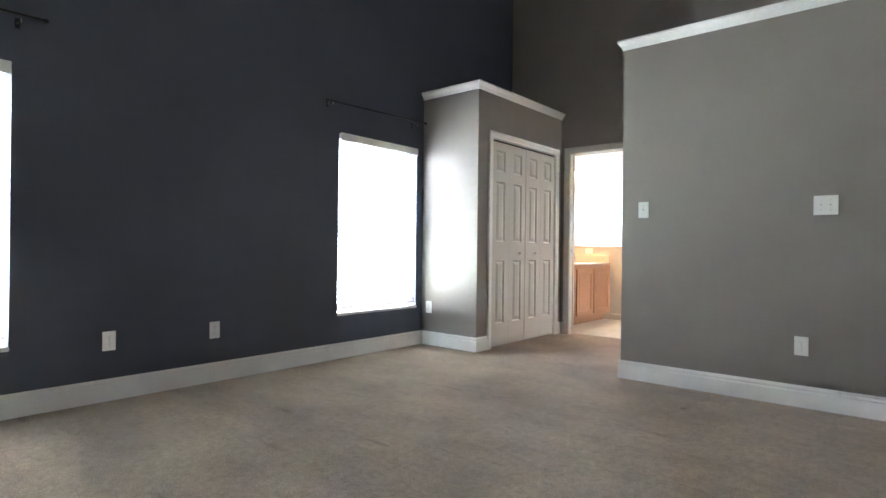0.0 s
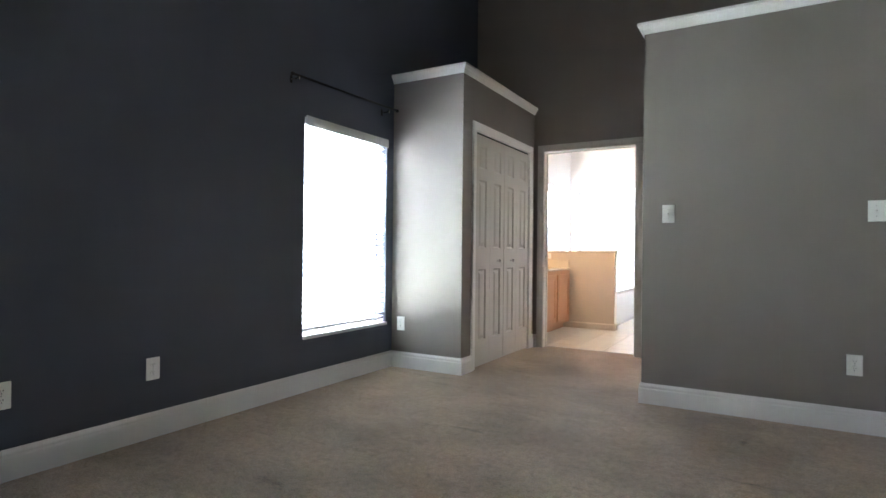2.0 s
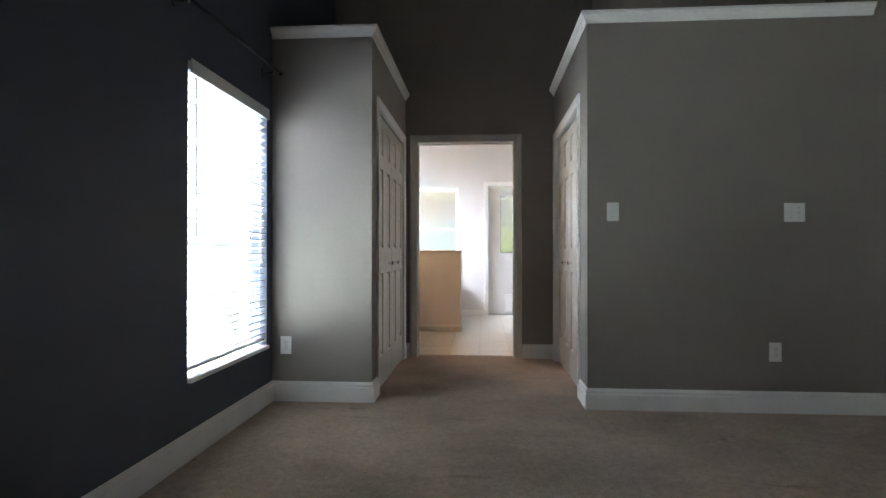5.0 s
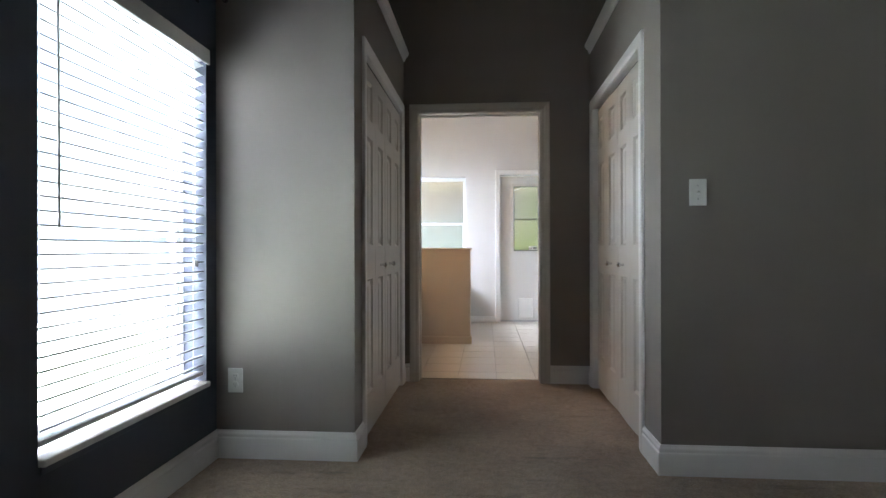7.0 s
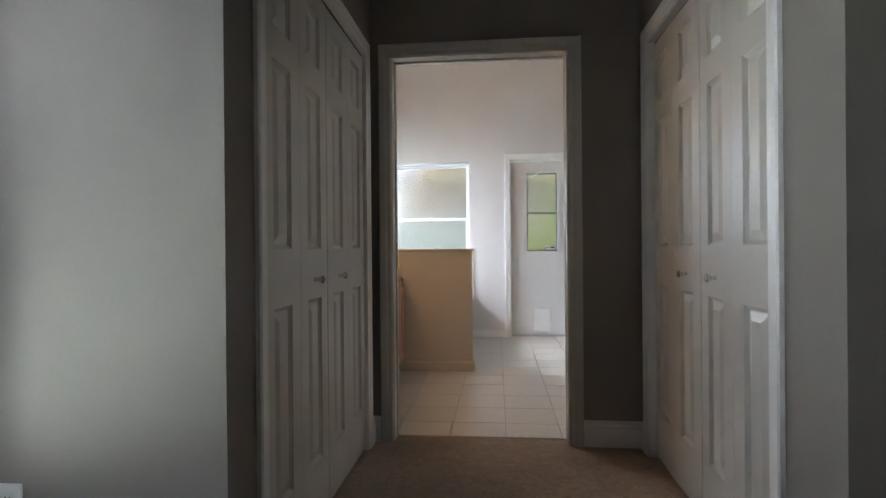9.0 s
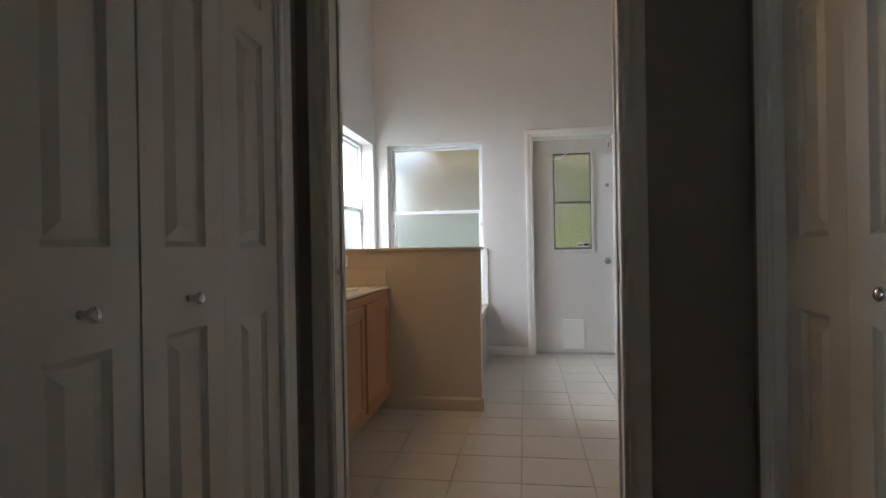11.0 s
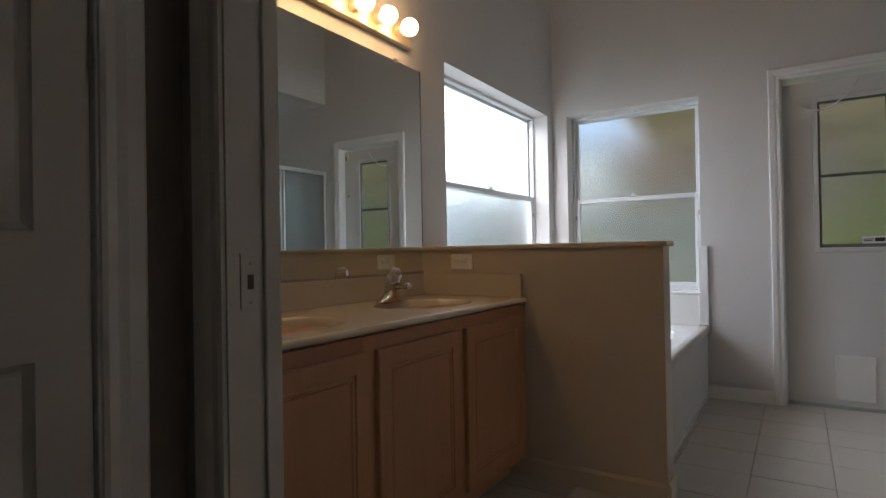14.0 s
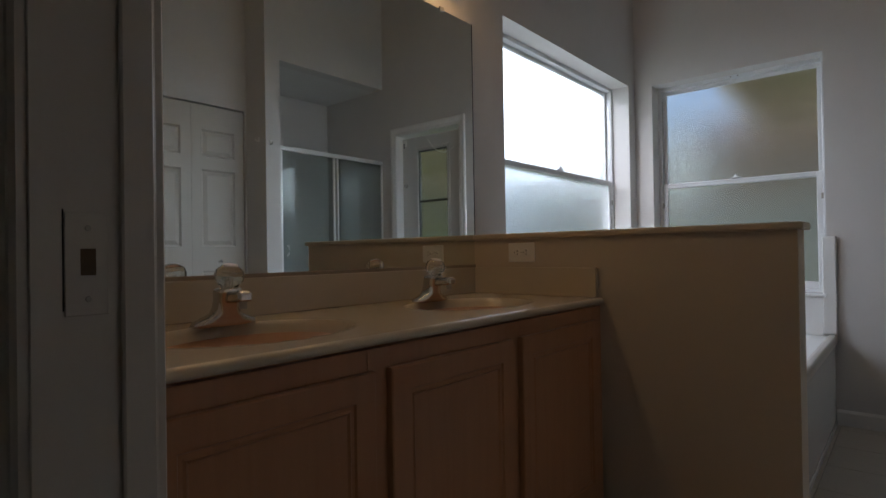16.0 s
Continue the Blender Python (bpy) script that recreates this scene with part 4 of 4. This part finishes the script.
part("apron_cap", bm, APRONCAP, tub, "rounded edging along the tub deck, taupe for its shaded side", smooth=False)
part("apron_foot", box((tw + 0.0002, -tl, 0.0), (tw + 0.006, tl, 0.03), 0.003, 2), WALLTILE, tub)
tagged(part("tub_surround", cells((WX + 0.001, YF - 0.018, 0.472), (-1.1865, YF - 0.001, 1.004), [(B2[0], B2[1], B2[2], 3)], 1), WALLTILE), "white tile surround round the tub window", "tile surround", kind="structure")
tagged(part("tub_surround", cells((WX + 0.001, 7.572, 0.472), (WX + 0.017, YF - 0.019, 1.004), [(B1[0], B1[1], B1[2], 3)], 0), WALLTILE), "white tile surround behind the tub", "tile surround", kind="structure")
tagged(part("tub_surround_edge", box((-1.186, YF - 0.024, 0.48), (-1.122, YF - 0.0006, 1.008), 0.008, 3), WALLTILE), "white rounded edge tiles ending the tub surround", "tile edge", kind="structure")
tagged(part("tub_window_sill", box((B2[0], YF - 0.03, B2[2] - 0.014), (B2[1], YF + 0.114, B2[2] + 0.003), 0.003), CURB), "white window sill over the tub", "window sill", kind="structure")

# ---- shower ----
shower = empty("shower_enclosure", (0.24, (8.13 + YF) / 2, 0), "chrome-framed glass shower enclosure", "shower", rz=-90)
sw = (YF - 8.13) / 2
part("curb", box((-sw, -0.05, 0), (sw, 0.06, 0.11), 0.008, 2), WALLTILE, shower)
for x in (-sw + 0.002, -0.03, 0.01, sw - 0.022):
    part("frame_post", box((x, -0.012, 0.11), (x + 0.02, 0.012, 1.79), 0.002), SATINALU, shower)
part("header_rail", box((-sw, -0.016, 1.79), (sw, 0.016, 1.825), 0.003), SATINALU, shower)
part("bottom_rail", box((-sw, -0.014, 0.11), (sw, 0.014, 0.135), 0.003), SATINALU, shower)
for x0, x1 in ((-sw + 0.022, -0.03), (0.03, sw - 0.022)):
    p = part("glass_panel", box((x0, -0.003, 0.135), (x1, 0.003, 1.79)), SHOWERGLASS, shower)
    p.visible_shadow = False
part("door_pull", tube([(sw - 0.06, -0.004, 0.95), (sw - 0.06, -0.03, 0.96), (sw - 0.06, -0.03, 1.02), (sw - 0.06, -0.004, 1.03)], 0.005, 8), SATINALU, shower)


def robe_hook(place, rz):
    h = empty("robe_hook", place, "small white robe hook on the wall end", "hook", "robe hooks", rz=rz)
    part("hook_base", box((-0.012, -0.006, -0.02), (0.012, 0, 0.02), 0.003), PLASTIC, h)
    part("hook_arm", tube([(0, -0.005, -0.008), (0, -0.03, -0.012), (0, -0.036, 0.004)], 0.005, 8), PLASTIC, h)


robe_hook((0.219, 8.04, 1.83), -90)
robe_hook((0.31, 7.999, 1.86), 0)

# ---- outdoors ----
tagged(part("ground", box((-400, -400, -0.6), (400, 400, -0.25)), GRASS), "sunlit lawn round the house", "lawn", kind="structure")
fence = empty("fence", (-5.6, 4.0, -0.25), "pale blue-grey board fence along the side yard", "fence")
for k in range(60):
    part("board", box((-0.012, -9.0 + 0.3 * k, 0.05), (0.012, -9.0 + 0.3 * k + 0.285, 1.85)), FENCE, fence)
part("rail", box((0.0125, -9.0, 0.3), (0.05, 9.0, 0.39)), FENCE, fence)
part("rail", box((0.0125, -9.0, 1.5), (0.05, 9.0, 1.59)), FENCE, fence)
back_fence = empty("fence", (-3.35, 13.2, -0.25), "weathered grey board fence across the back yard", "fence")
for k in range(15):
    part("board", box((-2.25 + 0.3 * k, -0.012, 0.05), (-2.25 + 0.3 * k + 0.285, 0.012, 1.85)), WEATHERED, back_fence)
part("rail", box((-2.25, -0.05, 0.3), (2.25, -0.0125, 0.39)), WEATHERED, back_fence)
part("rail", box((-2.25, -0.05, 1.5), (2.25, -0.0125, 1.59)), WEATHERED, back_fence)
tagged(part("patio_slab", box((-1.9, YF + 0.25, -0.249), (3.4, 11.4, -0.16)), CONCRETE), "concrete patio slab behind the house", "patio", kind="structure")
cover = empty("patio_cover", (0.75, YF + 0.26, -0.16), "tan painted patio cover on posts over the slab", "patio cover", kind="structure")
part("soffit", box((-2.65, 0.0, 2.47), (2.65, 2.0, 2.59), 0.01), PATIOPAINT, cover)
part("fascia_beam", box((-2.65, 1.86, 2.27), (2.65, 2.0, 2.469), 0.008), PATIOPAINT, cover)
part("side_beam", box((-2.65, 0.0, 2.31), (-2.55, 1.859, 2.469), 0.008), PATIOPAINT, cover)
for x in (-1.75, 2.4):
    part("post", box((x, 1.87, 0.0), (x + 0.12, 1.99, 2.269), 0.006), PATIOPAINT, cover)
house = empty("neighbour_house", (2.3, 17.5, -0.25), "tan stucco neighbouring house with a brown roof", "house")
part("wall", box((-5.5, -2.5, 0.0), (6.0, 3.0, 2.95)), PATIO, house)
bm = bmesh.new()
eave = [bm.verts.new(p) for p in ((-5.9, -2.9, 2.951), (6.4, -2.9, 2.951), (6.4, 3.4, 2.951), (-5.9, 3.4, 2.951))]
ridge = [bm.verts.new(p) for p in ((-2.2, 0.2, 4.9), (3.2, 0.2, 4.9))]
for f in ((eave[0], eave[1], ridge[1], ridge[0]), (eave[1], eave[2], ridge[1]), (eave[2], eave[3], ridge[0], ridge[1]), (eave[3], eave[0], ridge[0])):
    bm.faces.new(f)
bm.faces.new(eave)
part("roof", bm, ROOF, house)
for x in (-3.2, 1.0, 4.2):
    win = part("window", box((x - 0.5, -2.53, 1.0), (x + 0.5, -2.501, 2.2), 0.005), WHITEFRAME, house)
    part("pane", box((x - 0.44, -2.54, 1.06), (x + 0.44, -2.5305, 2.14)), DARKSLOT, win)
rnd = random.Random(7)


def leafy(x0, x1, y0, y1, z1, n):
    bm = bmesh.new()
    for _ in range(n):
        x = rnd.uniform(x0, x1)
        p = Vector((x, rnd.uniform(y0, y1), rnd.uniform(0.0, z1 * (0.8 + 0.2 * math.sin(x * 2.1) + 0.1 * math.sin(x * 5.3)))))
        m = Matrix.Translation(p) @ Euler((rnd.random() * 6, rnd.random() * 6, rnd.random() * 6)).to_matrix().to_4x4()
        bm.faces.new([bm.verts.new(m @ Vector(c)) for c in ((-0.11, 0, 0), (0, -0.07, 0.01), (0.12, 0, 0), (0, 0.07, 0.01))])
    return bm


hedge = empty("hedge", (0, 13.6, -0.25), "sunlit green hedge across the back yard", "hedge")
part("hedge_core", box((-0.9, -0.2, 0), (7, 0.25, 1.25), 0.05), LEAF, hedge)
tagged(part("hedge_leaves", leafy(-1.0, 7.1, -0.45, 0.45, 1.75, 3200), LEAF, hedge), kind="stuff")
tagged(part("hedge_leaves", leafy(-1.0, 4.0, -0.2, 0.6, 2.7, 5000), LEAF, hedge), kind="stuff")


shrub = empty("shrub", (-3.7, 12.4, -0.25), "bright green shrub before the weathered fence", "shrub")
part("stems", tube([(0, 0, 0), (0.04, 0.02, 0.5), (-0.03, 0.03, 0.95)], 0.03, 8), BARK, shrub)
tagged(part("shrub_leaves", leafy(-0.75, 0.75, -0.35, 0.35, 1.5, 1500), LEAF, shrub), kind="stuff")


def tree(place, high, seed):
    rnd = random.Random(seed)
    t = empty("tree", place, "leafy green tree beyond the yard", "tree", "yard trees")
    part("trunk", tube([(0, 0, -0.1), (0.05, 0.02, high * 0.25), (-0.03, 0.05, high * 0.5), (0.02, 0, high * 0.8)], 0.12, 10), BARK, t, smooth=True)
    for k in range(5):
        a = 6.28 * k / 5 + rnd.random()
        part("limb", tube([(0, 0, high * 0.4), (0.6 * math.cos(a), 0.6 * math.sin(a), high * 0.58), (1.3 * math.cos(a), 1.3 * math.sin(a), high * 0.7)], 0.045, 6), BARK, t)
    bm = bmesh.new()
    for _ in range(1500):
        d = Vector((rnd.gauss(0, 1), rnd.gauss(0, 1), rnd.gauss(0, 0.7)))
        d = d.normalized() * (0.4 + 0.6 * rnd.random() ** 0.5)
        p = Vector((d.x * high * 0.32, d.y * high * 0.32, high * 0.68 + d.z * high * 0.36))
        m = Matrix.Translation(p) @ Euler((rnd.random() * 6, rnd.random() * 6, rnd.random() * 6)).to_matrix().to_4x4()
        q = [bm.verts.new(m @ Vector(c)) for c in ((-0.09, 0, 0), (0, -0.05, 0.01), (0.1, 0, 0), (0, 0.05, 0.01))]
        bm.faces.new(q)
    part("crown", bm, LEAF, t)
    return t


tree((-8.5, 21.0, -0.25), 5.0, 1)
tree((-6.0, 20.5, -0.25), 4.5, 2)

# ---- floor tiles ----
tile_mesh = None
floor_tiles = tagged(bpy.data.objects["floor_bathroom"], "cream square ceramic floor tiles with grey grout", "floor")
floor_tiles.data.materials[0] = GROUT
P = 0.305
for i in range(-5, 7):
    for j in range(-5, 8):
        x0, x1 = -0.812 + P * i + 0.002, -0.812 + P * (i + 1) - 0.002
        y0, y1 = 7.018 + P * j + 0.002, 7.018 + P * (j + 1) - 0.002
        x0, x1, y0, y1 = max(x0, WX), min(x1, 1.04), max(y0, 5.854), min(y1, YF + 0.07)
        if x1 - x0 < 0.02 or y1 - y0 < 0.02:
            continue
        if x1 - x0 > P - 0.005 and y1 - y0 > P - 0.005:
            if tile_mesh is None:
                t0 = part("tile", box((0, 0, -0.008), (P - 0.004, P - 0.004, 0.0), 0.0015), TILE, floor_tiles)
                tile_mesh = t0.data
                ob = t0
            else:
                ob = new("tile", tile_mesh)
                ob.parent = floor_tiles
        else:
            ob = part("tile", box((0, 0, -0.008), (x1 - x0, y1 - y0, 0.0), 0.0015), TILE, floor_tiles)
        ob.matrix_local = pose(x0, y0, 0.0005 * math.sin(3 * i + 5 * j), 0, 0, 0)
tagged(part("door_threshold", box((DO[0] + 0.016, 5.845, -0.005), (DO[1] - 0.016, 5.856, 0.005), 0.002), GROUT), "thin strip between carpet and tile", "threshold", kind="structure")
